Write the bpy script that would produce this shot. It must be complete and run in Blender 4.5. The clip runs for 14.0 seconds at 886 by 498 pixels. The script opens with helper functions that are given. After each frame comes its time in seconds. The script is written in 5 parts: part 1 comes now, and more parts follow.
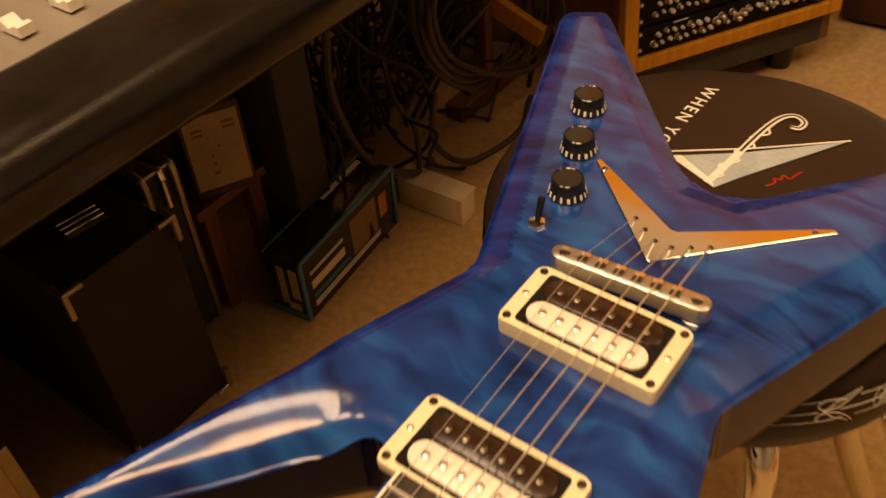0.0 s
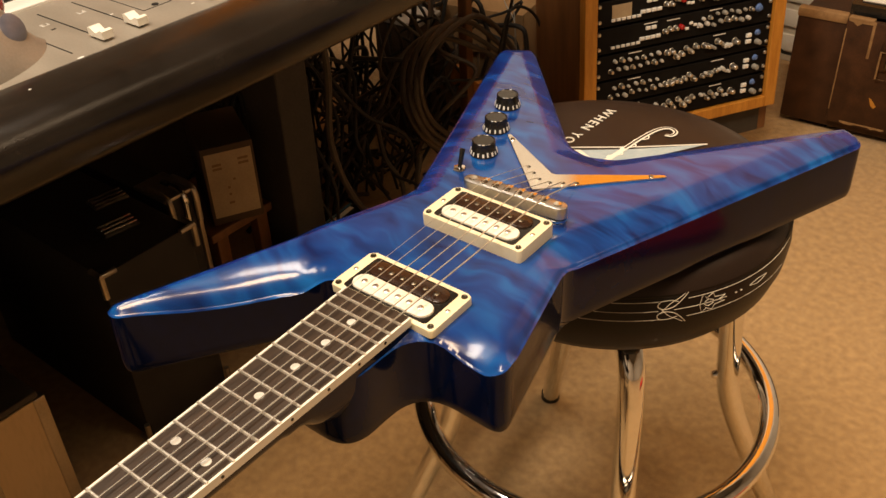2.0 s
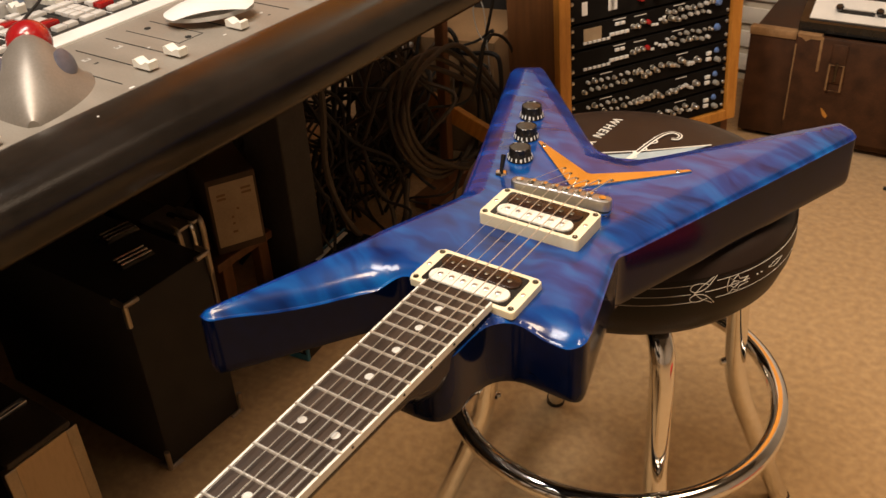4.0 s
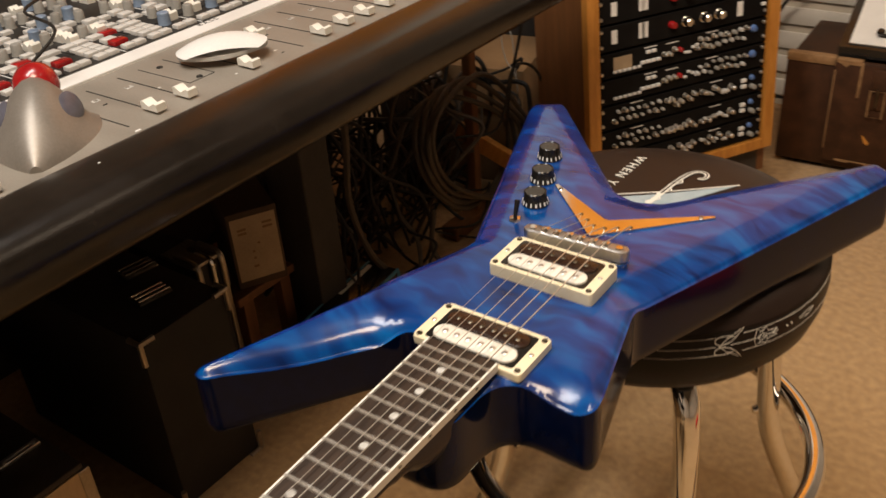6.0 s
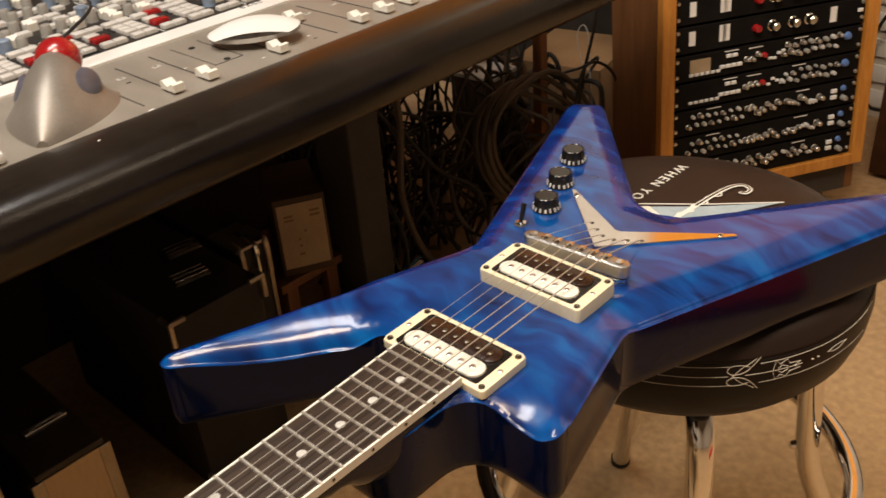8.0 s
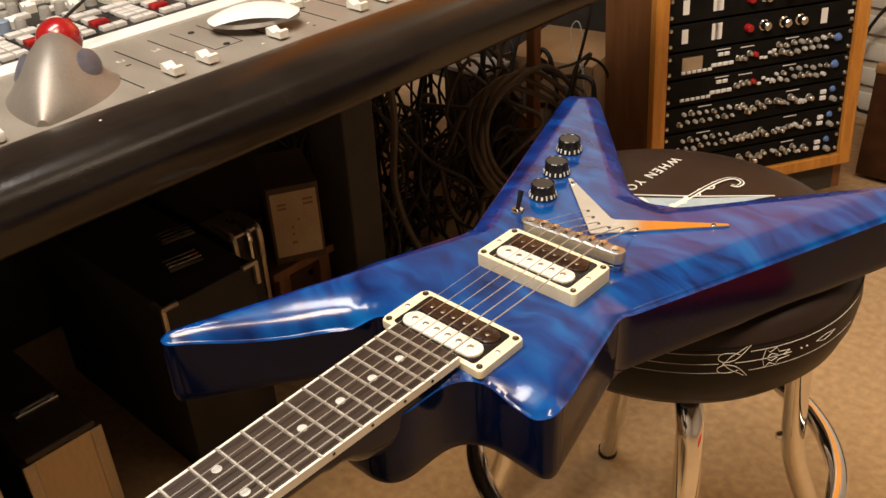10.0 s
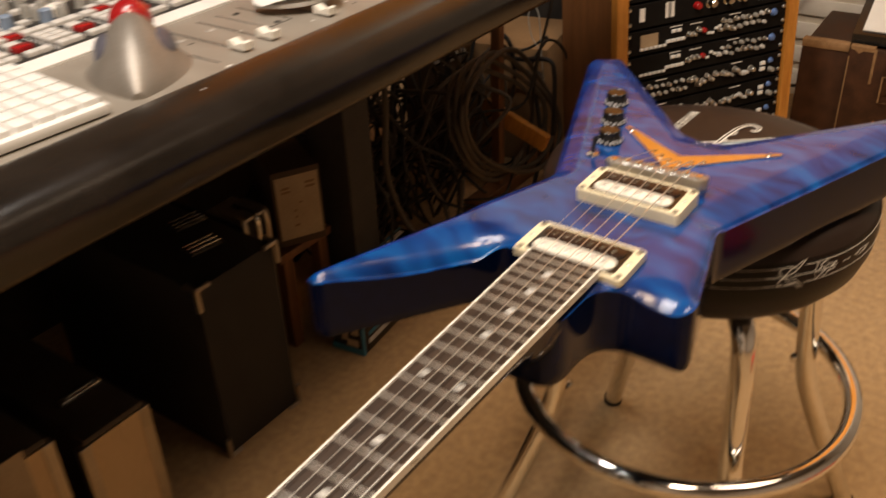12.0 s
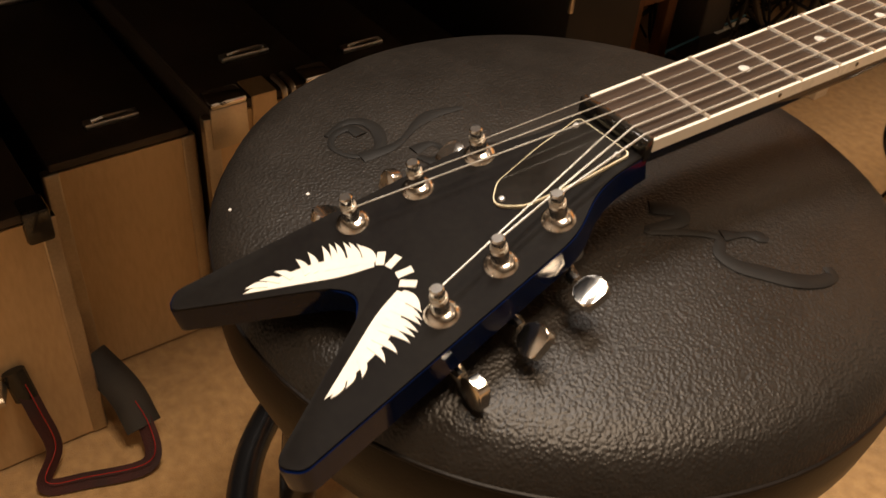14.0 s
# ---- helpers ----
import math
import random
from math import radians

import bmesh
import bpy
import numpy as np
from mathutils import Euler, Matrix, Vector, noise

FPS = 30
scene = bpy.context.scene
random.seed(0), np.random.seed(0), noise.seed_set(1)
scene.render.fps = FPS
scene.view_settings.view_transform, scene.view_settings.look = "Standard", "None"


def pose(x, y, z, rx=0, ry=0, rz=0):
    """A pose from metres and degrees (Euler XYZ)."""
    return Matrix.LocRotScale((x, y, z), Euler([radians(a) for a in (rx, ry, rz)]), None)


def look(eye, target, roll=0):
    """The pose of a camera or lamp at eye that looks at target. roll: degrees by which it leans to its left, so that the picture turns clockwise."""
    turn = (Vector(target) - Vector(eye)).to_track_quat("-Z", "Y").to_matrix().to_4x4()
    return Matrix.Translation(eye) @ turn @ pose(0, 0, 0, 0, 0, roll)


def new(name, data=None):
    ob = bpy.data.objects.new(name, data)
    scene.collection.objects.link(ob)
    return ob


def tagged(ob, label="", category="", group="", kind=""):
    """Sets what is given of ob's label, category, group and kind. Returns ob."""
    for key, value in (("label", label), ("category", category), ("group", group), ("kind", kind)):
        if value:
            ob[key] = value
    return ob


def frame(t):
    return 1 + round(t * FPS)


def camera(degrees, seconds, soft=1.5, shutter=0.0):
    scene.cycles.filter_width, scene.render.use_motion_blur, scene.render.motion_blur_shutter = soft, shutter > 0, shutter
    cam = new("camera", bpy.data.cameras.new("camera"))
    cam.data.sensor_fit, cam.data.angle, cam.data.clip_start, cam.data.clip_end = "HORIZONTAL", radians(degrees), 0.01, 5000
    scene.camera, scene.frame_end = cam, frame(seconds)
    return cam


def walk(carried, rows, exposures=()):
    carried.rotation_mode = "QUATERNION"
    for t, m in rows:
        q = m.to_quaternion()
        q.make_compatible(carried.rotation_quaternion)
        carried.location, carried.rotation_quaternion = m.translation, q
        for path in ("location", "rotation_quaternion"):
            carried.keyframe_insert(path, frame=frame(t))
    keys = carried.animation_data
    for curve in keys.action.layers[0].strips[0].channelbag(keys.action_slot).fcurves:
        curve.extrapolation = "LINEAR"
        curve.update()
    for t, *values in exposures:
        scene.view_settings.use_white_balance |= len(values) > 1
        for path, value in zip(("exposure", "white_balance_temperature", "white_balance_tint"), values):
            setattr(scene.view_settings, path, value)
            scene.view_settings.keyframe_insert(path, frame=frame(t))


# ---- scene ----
cam = camera(51.2, 14.0, 1.5, 0.6)
PATH = [
    (0, (0.143, -0.329, 0.96), (-0.796, 0.792, -0.405), -4.9),
    (0.5, (0.2, -0.415, 0.979), (-0.739, 0.788, -0.312), -2.7),
    (1, (0.293, -0.471, 0.99), (-0.738, 0.749, -0.213), -3.1),
    (1.5, (0.333, -0.499, 0.987), (-0.712, 0.754, -0.171), -2.5),
    (2, (0.339, -0.505, 0.987), (-0.706, 0.75, -0.167), -2.6),
    (2.5, (0.343, -0.516, 0.991), (-0.708, 0.744, -0.153), -3.2),
    (3, (0.34, -0.537, 0.989), (-0.711, 0.74, -0.134), -3.6),
    (5.3, (0.261, -0.678, 1.01), (-0.591, 0.777, -0.065), -1.9),
    (5.5, (0.27, -0.661, 1.007), (-0.607, 0.786, -0.061), -2.3),
    (6, (0.3, -0.563, 1.0), (-0.748, 0.775, -0.055), -4.5),
    (6.5, (0.335, -0.495, 0.992), (-0.794, 0.781, -0.056), -4.3),
    (7, (0.346, -0.477, 0.982), (-0.819, 0.771, -0.059), -5.1),
    (7.5, (0.346, -0.473, 0.978), (-0.841, 0.754, -0.064), -5.5),
    (8, (0.342, -0.483, 0.978), (-0.872, 0.712, -0.07), -4.6),
    (8.2, (0.339, -0.487, 0.98), (-0.875, 0.7, -0.077), -4.0),
    (10.5, (0.346, -0.499, 0.974), (-0.841, 0.719, -0.078), -3.2),
    (11, (0.347, -0.501, 0.976), (-0.836, 0.727, -0.069), -5.8),
    (11.5, (0.318, -0.559, 0.982), (-0.743, 0.765, -0.077), -4.0),
    (12, (0.267, -0.674, 0.973), (-0.748, 0.691, -0.079), -2.6),
    (12.1, (0.265, -0.707, 0.98), (-0.757, 0.636, -0.093), -3.0),
    (12.2, (0.261, -0.73, 0.966), (-0.805, 0.578, -0.108), -4.4),
    (12.3, (0.24, -0.761, 0.94), (-0.852, 0.537, -0.119), -0.6),
    (12.4, (0.23, -0.783, 0.922), (-0.904, 0.457, -0.162), -0.0),
    (12.5, (0.224, -0.806, 0.908), (-0.952, 0.371, -0.202), -0.1),
    (12.6, (0.21, -0.824, 0.898), (-0.974, 0.304, -0.253), 0.1),
    (12.8, (0.199, -0.862, 0.881), (-1.003, 0.195, -0.318), 0.8),
    (13, (0.199, -0.885, 0.875), (-1.003, 0.129, -0.361), 1.8),
    (13.5, (0.219, -0.91, 0.85), (-0.982, 0.07, -0.414), 3.7),
    (13.9, (0.231, -0.912, 0.819), (-0.956, 0.054, -0.469), 5.4),
    (14, (0.235, -0.912, 0.813), (-0.964, 0.051, -0.466), 5.1),
]
EXPOSURES = [(0.0, -0.50, 12300, 24), (0.5, -0.30, 11500, 22), (1.0, -0.25, 10400, 20), (1.5, -0.1, 8500, 14), (2.0, 0.0, 7500, 12), (3.0, 0.08, 6850, 12), (5.5, -0.27, 6250, 11), (6.0, -0.27, 6200, 10), (7.0, -0.23, 6200, 10), (8.2, -0.1, 6200, 10), (10.5, 0.1, 6300, 10), (11.0, 0.05, 6300, 10), (12.0, -0.14, 6500, 12), (12.5, 0.0, 6600, 12), (13.0, 0.31, 6850, 12), (13.5, 0.28, 6750, 12), (14.0, 0.12, 6800, 13)]
walk(cam, [(t, look(eye, target, roll)) for t, eye, target, roll in PATH], EXPOSURES)

# ---- light and exposure ----
world = bpy.data.worlds.new("room_world")
world.use_nodes = True
world.node_tree.nodes["Background"].inputs[0].default_value = (1.0, 0.72, 0.45, 1)
world.node_tree.nodes["Background"].inputs[1].default_value = 0.02
scene.world = world


def area_lamp(name, eye, target, w, h, watts, col):
    d = bpy.data.lights.new(name, "AREA")
    d.shape, d.size, d.size_y, d.energy, d.color = "RECTANGLE", w, h, watts, col
    o = new(name, d)
    o.matrix_world = look(eye, target)
    return o


WARM, PALE = (1.0, 0.77, 0.54), (1.0, 0.92, 0.82)
area_lamp("ceiling_lamp", (-0.55, -0.50, 2.36), (-0.55, -0.50, 0), 0.40, 1.25, 34, PALE)
# added general fill near the guitar; no fixture is known here
area_lamp("room_fill", (0.25, -0.60, 2.36), (0.25, -0.60, 0), 0.6, 0.6, 33, WARM)
# unseen narrow fill, added to brighten the right-hand carpet, rack and trunk
area_lamp("side_fill", (0.72, 0.60, 2.36), (0.72, 0.70, 0), 0.6, 0.6, 5.5, WARM).data.spread = radians(84)
# unseen fill aimed at the pine wall so its orange reflects in the plate
area_lamp("wall_fill", (0.35, -0.35, 2.38), (-0.95, 1.78, 1.75), 0.4, 0.4, 24, WARM).data.spread = radians(80)


# ---- materials ----
def nodes_of(name):
    m = bpy.data.materials.new(name)
    m.use_nodes = True
    t = m.node_tree
    return m, t, t.nodes["Principled BSDF"]


def surf(name, a, b, rough=0.5, metal=0.0, scale=20.0, fine=200.0, bump=0.05, stretch=(1, 1, 1), coat=0.0, rvar=0.1, sheen=0.0, spec=0.5, lo=0.35, hi=0.65):
    """A surface of two mixed colours with large and fine variation, bump and uneven gloss."""
    m, t, p = nodes_of(name)
    n, l = t.nodes, t.links
    tc = n.new("ShaderNodeTexCoord")
    mp = n.new("ShaderNodeMapping")
    mp.inputs["Scale"].default_value = stretch
    l.new(tc.outputs["Object"], mp.inputs["Vector"])
    big = n.new("ShaderNodeTexNoise")
    big.inputs["Scale"].default_value, big.inputs["Detail"].default_value = scale, 6
    small = n.new("ShaderNodeTexNoise")
    small.inputs["Scale"].default_value, small.inputs["Detail"].default_value = fine, 4
    for k in (big, small):
        l.new(mp.outputs[0], k.inputs["Vector"])
    add = n.new("ShaderNodeMix")
    add.data_type = "FLOAT"
    add.inputs[0].default_value = 0.35
    l.new(big.outputs["Fac"], add.inputs[2])
    l.new(small.outputs["Fac"], add.inputs[3])
    ramp = n.new("ShaderNodeValToRGB")
    ramp.color_ramp.elements[0].position, ramp.color_ramp.elements[1].position = lo, hi
    ramp.color_ramp.elements[0].color, ramp.color_ramp.elements[1].color = (*a, 1), (*b, 1)
    l.new(add.outputs[0], ramp.inputs[0])
    l.new(ramp.outputs[0], p.inputs["Base Color"])
    rr = n.new("ShaderNodeMapRange")
    rr.inputs["To Min"].default_value, rr.inputs["To Max"].default_value = max(0.02, rough - rvar), min(1.0, rough + rvar)
    l.new(big.outputs["Fac"], rr.inputs["Value"])
    l.new(rr.outputs[0], p.inputs["Roughness"])
    p.inputs["Metallic"].default_value = metal
    p.inputs["Coat Weight"].default_value = coat
    p.inputs["Coat Roughness"].default_value = 0.04
    p.inputs["Sheen Weight"].default_value = sheen
    p.inputs["Specular IOR Level"].default_value = spec
    if bump:
        bp = n.new("ShaderNodeBump")
        bp.inputs["Strength"].default_value, bp.inputs["Distance"].default_value = bump, 0.002
        l.new(small.outputs["Fac"], bp.inputs["Height"])
        l.new(bp.outputs[0], p.inputs["Normal"])
    return m


def leather(name, a, b, rough, scale, strength, dist=0.001, spec=0.5):
    """Grained vinyl: pebbles from a cell texture."""
    m = surf(name, a, b, rough, 0, 14, 160, 0, spec=spec)
    t = m.node_tree
    n, l, p = t.nodes, t.links, t.nodes["Principled BSDF"]
    tc = next(k for k in n if k.type == "TEX_COORD")
    v = n.new("ShaderNodeTexVoronoi")
    v.feature, v.distance = "SMOOTH_F1", "EUCLIDEAN"
    v.inputs["Scale"].default_value = scale
    w = n.new("ShaderNodeTexNoise")
    w.inputs["Scale"].default_value = scale * 0.4
    l.new(tc.outputs["Object"], v.inputs["Vector"])
    l.new(tc.outputs["Object"], w.inputs["Vector"])
    mx = n.new("ShaderNodeMath")
    mx.operation = "MULTIPLY_ADD"
    mx.inputs[1].default_value = 0.3
    l.new(w.outputs["Fac"], mx.inputs[0])
    l.new(v.outputs["Distance"], mx.inputs[2])
    bp = n.new("ShaderNodeBump")
    bp.invert = True
    bp.inputs["Strength"].default_value, bp.inputs["Distance"].default_value = strength, dist
    l.new(mx.outputs[0], bp.inputs["Height"])
    l.new(bp.outputs[0], p.inputs["Normal"])
    return m


def quilt(name, deep, middle, light):
    """Blue-stained quilted maple under clear gloss lacquer."""
    m, t, p = nodes_of(name)
    n, l = t.nodes, t.links
    tc = n.new("ShaderNodeTexCoord")
    warp = n.new("ShaderNodeTexNoise")
    warp.inputs["Scale"].default_value, warp.inputs["Detail"].default_value = 9, 3
    l.new(tc.outputs["Object"], warp.inputs["Vector"])
    off = n.new("ShaderNodeVectorMath")
    off.operation = "MULTIPLY_ADD"
    off.inputs[1].default_value = (0.085, 0.085, 0.0)
    l.new(warp.outputs["Color"], off.inputs[0])
    l.new(tc.outputs["Object"], off.inputs[2])
    mp = n.new("ShaderNodeMapping")
    mp.inputs["Rotation"].default_value = (0, 0, radians(-24))
    mp.inputs["Scale"].default_value = (11, 36, 1)
    l.new(off.outputs[0], mp.inputs["Vector"])
    rip = n.new("ShaderNodeTexNoise")
    rip.inputs["Scale"].default_value, rip.inputs["Detail"].default_value, rip.inputs["Roughness"].default_value = 1.7, 2.5, 0.5
    l.new(mp.outputs[0], rip.inputs["Vector"])
    ramp = n.new("ShaderNodeValToRGB")
    e = ramp.color_ramp.elements
    e[0].position, e[0].color = 0.3, (*deep, 1)
    e[1].position, e[1].color = 0.72, (*light, 1)
    k = e.new(0.5)
    k.color = (*middle, 1)
    l.new(rip.outputs["Fac"], ramp.inputs[0])
    # violet blotches put warm room reflections into the top's colour
    blot = n.new("ShaderNodeTexNoise")
    blot.inputs["Scale"].default_value, blot.inputs["Detail"].default_value = 10, 3
    l.new(tc.outputs["Object"], blot.inputs["Vector"])
    br = n.new("ShaderNodeMapRange")
    br.inputs["From Min"].default_value, br.inputs["From Max"].default_value = 0.4, 0.7
    l.new(blot.outputs["Fac"], br.inputs["Value"])
    mix = n.new("ShaderNodeMix")
    mix.data_type = "RGBA"
    l.new(br.outputs[0], mix.inputs[0])
    l.new(ramp.outputs[0], mix.inputs[6])
    mix.inputs[7].default_value = (0.030, 0.024, 0.16, 1)
    mm = n.new("ShaderNodeMath")
    mm.operation = "MULTIPLY"
    mm.inputs[1].default_value = 0.30
    l.new(br.outputs[0], mm.inputs[0])
    l.new(mm.outputs[0], mix.inputs[0])
    l.new(mix.outputs[2], p.inputs["Base Color"])
    p.inputs["Roughness"].default_value = 0.25
    p.inputs["Specular IOR Level"].default_value = 0.25
    p.inputs["Coat Weight"].default_value, p.inputs["Coat Roughness"].default_value = 0.7, 0.115
    return m


def plain(name, col, rough=0.5, metal=0.0, coat=0.0):
    return surf(name, tuple(c * 0.85 for c in col), tuple(min(1, c * 1.12) for c in col), rough, metal, 40, 500, 0.02, coat=coat, rvar=0.06)


M = dict(
    quilt=quilt("quilted_blue_maple", (0.001, 0.013, 0.080), (0.0015, 0.044, 0.215), (0.002, 0.105, 0.37)),
    quilt_edge=quilt("deep_blue_bevel", (0.001, 0.007, 0.065), (0.0012, 0.021, 0.17), (0.002, 0.058, 0.30)),
    blue_side=surf("dark_blue_lacquer", (0.0006, 0.003, 0.017), (0.001, 0.006, 0.036), 0.09, 0, 12, 90, 0.0, spec=0.18, rvar=0.03),
    rosewood=surf("rosewood", (0.018, 0.0105, 0.0065), (0.046, 0.027, 0.016), 0.5, 0, 30, 160, 0.15, stretch=(6, 0.6, 6), spec=0.35),
    cream=surf("aged_cream_plastic", (0.80, 0.71, 0.48), (0.88, 0.80, 0.58), 0.35, 0, 30, 300, 0.02),
    bobbin=surf("white_bobbin", (0.78, 0.75, 0.67), (0.85, 0.83, 0.75), 0.3, 0, 30, 300, 0.02),
    dark_bobbin=surf("dark_brown_bobbin", (0.022, 0.010, 0.006), (0.040, 0.018, 0.010), 0.25, 0, 30, 300, 0.02),
    black_plastic=surf("black_plastic", (0.010, 0.009, 0.008), (0.02, 0.018, 0.016), 0.14, 0, 30, 300, 0.03),
    chrome=surf("chrome", (0.75, 0.74, 0.72), (0.86, 0.85, 0.83), 0.09, 1.0, 15, 120, 0.0, rvar=0.05),
    tuner=surf("polished_nickel", (0.74, 0.71, 0.66), (0.84, 0.81, 0.76), 0.2, 1.0, 20, 200, 0.0, rvar=0.05),
    nickel=surf("worn_nickel", (0.62, 0.6, 0.57), (0.78, 0.76, 0.72), 0.34, 1.0, 40, 400, 0.03),
    string=surf("nickel_string", (0.82, 0.78, 0.70), (0.9, 0.87, 0.8), 0.36, 0.85, 60, 900, 0.0),
    dark_screw=surf("oxidised_screw", (0.10, 0.085, 0.06), (0.22, 0.19, 0.15), 0.35, 1.0, 60, 400, 0.0),
    pearl=surf("pearl_inlay", (0.44, 0.44, 0.42), (0.64, 0.64, 0.62), 0.25, 0, 150, 600, 0.0),
    satin_black=surf("satin_black_lacquer", (0.007, 0.006, 0.006), (0.012, 0.011, 0.010), 0.5, 0, 20, 300, 0.01, spec=0.05),
    seat_black=leather("black_vinyl_seat", (0.0115, 0.0095, 0.0078), (0.021, 0.0175, 0.0145), 0.42, 640, 0.42, 0.0011, 0.33),
    seat_smooth=surf("smooth_black_vinyl", (0.0045, 0.0033, 0.0028), (0.009, 0.0065, 0.0055), 0.42, 0, 12, 500, 0.06, spec=0.18),
    seat_top=surf("printed_brown_black_vinyl", (0.018, 0.0105, 0.008), (0.028, 0.017, 0.013), 0.42, 0, 12, 500, 0.06, spec=0.3),
    bolster=leather("black_bolster_vinyl", (0.009, 0.007, 0.0055), (0.018, 0.0138, 0.011), 0.22, 900, 0.30, 0.0004, 0.45),
    panel=surf("grey_metal_panel", (0.235, 0.212, 0.18), (0.315, 0.285, 0.245), 0.42, 0.1, 9, 300, 0.03, stretch=(1, 3, 1)),
    dark_panel=surf("charcoal_panel", (0.013, 0.012, 0.011), (0.024, 0.022, 0.02), 0.5, 0, 20, 300, 0.03),
    white_paint=surf("white_plastic", (0.74, 0.735, 0.715), (0.83, 0.825, 0.805), 0.4, 0, 20, 300, 0.02),
    button_white=surf("worn_white_button", (0.56, 0.545, 0.52), (0.66, 0.645, 0.615), 0.45, 0, 60, 300, 0.02),
    ivory=surf("ivory_plastic", (0.80, 0.775, 0.70), (0.88, 0.86, 0.79), 0.4, 0, 60, 300, 0.02),
    red=surf("red_plastic", (0.28, 0.008, 0.010), (0.40, 0.014, 0.014), 0.25, 0, 60, 300, 0.02, coat=0.5),
    blue_grey=surf("blue_grey_plastic", (0.16, 0.22, 0.32), (0.24, 0.31, 0.42), 0.4, 0, 60, 300, 0.02),
    grey_plastic=surf("grey_plastic", (0.25, 0.24, 0.22), (0.34, 0.33, 0.3), 0.4, 0, 60, 300, 0.02),
    pale_grey=surf("pale_grey_plastic", (0.46, 0.45, 0.43), (0.60, 0.585, 0.56), 0.35, 0, 60, 300, 0.02),
    silver_plastic=surf("silver_plastic", (0.25, 0.225, 0.195), (0.32, 0.29, 0.255), 0.45, 0.45, 30, 400, 0.02),
    side_grey=surf("blue_grey_side_button", (0.075, 0.075, 0.10), (0.11, 0.11, 0.14), 0.35, 0, 60, 300, 0.02),
    slot=plain("slot_black", (0.012, 0.011, 0.01), 0.7),
    void=surf("matt_black_board", (0.027, 0.023, 0.019), (0.048, 0.041, 0.035), 0.75, 0, 20, 200, 0.05),
    tolex=surf("black_tolex", (0.019, 0.016, 0.014), (0.034, 0.029, 0.025), 0.6, 0, 25, 900, 0.35, spec=0.3),
    lid_vinyl=surf("worn_black_lid", (0.042, 0.032, 0.024), (0.075, 0.057, 0.043), 0.5, 0, 18, 600, 0.25, spec=0.3),
    alu=surf("beige_aluminium_sheet", (0.47, 0.325, 0.175), (0.62, 0.445, 0.25), 0.42, 0.2, 8, 220, 0.05, stretch=(1, 1, 0.25)),
    alu_edge=surf("aluminium_extrusion", (0.42, 0.36, 0.28), (0.55, 0.48, 0.39), 0.32, 0.9, 20, 300, 0.03),
    oak=surf("honey_oak", (0.40, 0.155, 0.022), (0.60, 0.27, 0.05), 0.4, 0, 18, 160, 0.1, stretch=(5, 5, 0.5)),
    walnut=surf("dark_brown_veneer", (0.12, 0.047, 0.015), (0.20, 0.083, 0.028), 0.45, 0, 14, 160, 0.06, stretch=(5, 5, 0.5)),
    brown_tolex=surf("worn_brown_leatherette", (0.030, 0.0115, 0.0042), (0.075, 0.029, 0.0105), 0.6, 0, 30, 500, 0.3, spec=0.35),
    scuff=surf("scuffed_tan_edge", (0.22, 0.12, 0.05), (0.34, 0.2, 0.09), 0.7, 0, 60, 300, 0.2),
    carpet=surf("beige_carpet", (0.41, 0.25, 0.108), (0.59, 0.375, 0.172), 0.95, 0, 75, 700, 1.0, sheen=0.3, spec=0.1, lo=0.36, hi=0.64),
    wall=surf("off_white_wall_paint", (0.56, 0.52, 0.46), (0.64, 0.6, 0.53), 0.7, 0, 4, 160, 0.06),
    wall_cloth=surf("brown_wall_cloth", (0.15, 0.12, 0.09), (0.22, 0.18, 0.14), 0.9, 0, 6, 300, 0.2),
    wall_wood=surf("orange_pine_panelling", (0.68, 0.26, 0.022), (0.82, 0.36, 0.045), 0.5, 0, 6, 60, 0.1, stretch=(4, 4, 0.4)),
    ceiling=surf("dark_ceiling_cloth", (0.14, 0.13, 0.115), (0.19, 0.175, 0.155), 0.9, 0, 12, 200, 0.2),
    cardboard=surf("brown_cardboard", (0.2, 0.115, 0.05), (0.28, 0.17, 0.08), 0.85, 0, 10, 200, 0.1),
    # darker copy of the cardboard, with shade put into its colour
    shaded_card=surf("shaded_brown_card", (0.06, 0.034, 0.016), (0.09, 0.05, 0.025), 0.8, 0, 10, 200, 0.1),
    label_paper=surf("label_paper", (0.34, 0.25, 0.155), (0.45, 0.345, 0.22), 0.8, 0, 20, 300, 0.03),
    ivory_card=surf("pale_card", (0.64, 0.54, 0.40), (0.76, 0.66, 0.50), 0.8, 0, 20, 300, 0.03),
    teal=surf("teal_print", (0.02, 0.12, 0.20), (0.04, 0.20, 0.30), 0.4, 0, 40, 300, 0.02),
    cable_black=surf("black_rubber_cable", (0.016, 0.014, 0.012), (0.030, 0.027, 0.024), 0.55, 0, 40, 300, 0.05, spec=0.25),
    cable_brown=surf("grey_brown_cable", (0.04, 0.029, 0.019), (0.07, 0.05, 0.033), 0.6, 0, 40, 300, 0.05),
    black_metal=surf("black_painted_steel", (0.010, 0.009, 0.009), (0.02, 0.018, 0.017), 0.22, 0.3, 20, 300, 0.02),
    strap_red=surf("dark_red_webbing", (0.022, 0.006, 0.006), (0.055, 0.011, 0.010), 0.8, 0, 30, 700, 0.5),
    red_cloth=surf("dark_red_cloth", (0.52, 0.018, 0.016), (0.70, 0.030, 0.026), 0.8, 0, 20, 500, 0.3),
    emboss=surf("pressed_vinyl", (0.006, 0.0054, 0.0048), (0.011, 0.010, 0.009), 0.55, 0, 20, 300, 0.0, spec=0.22),
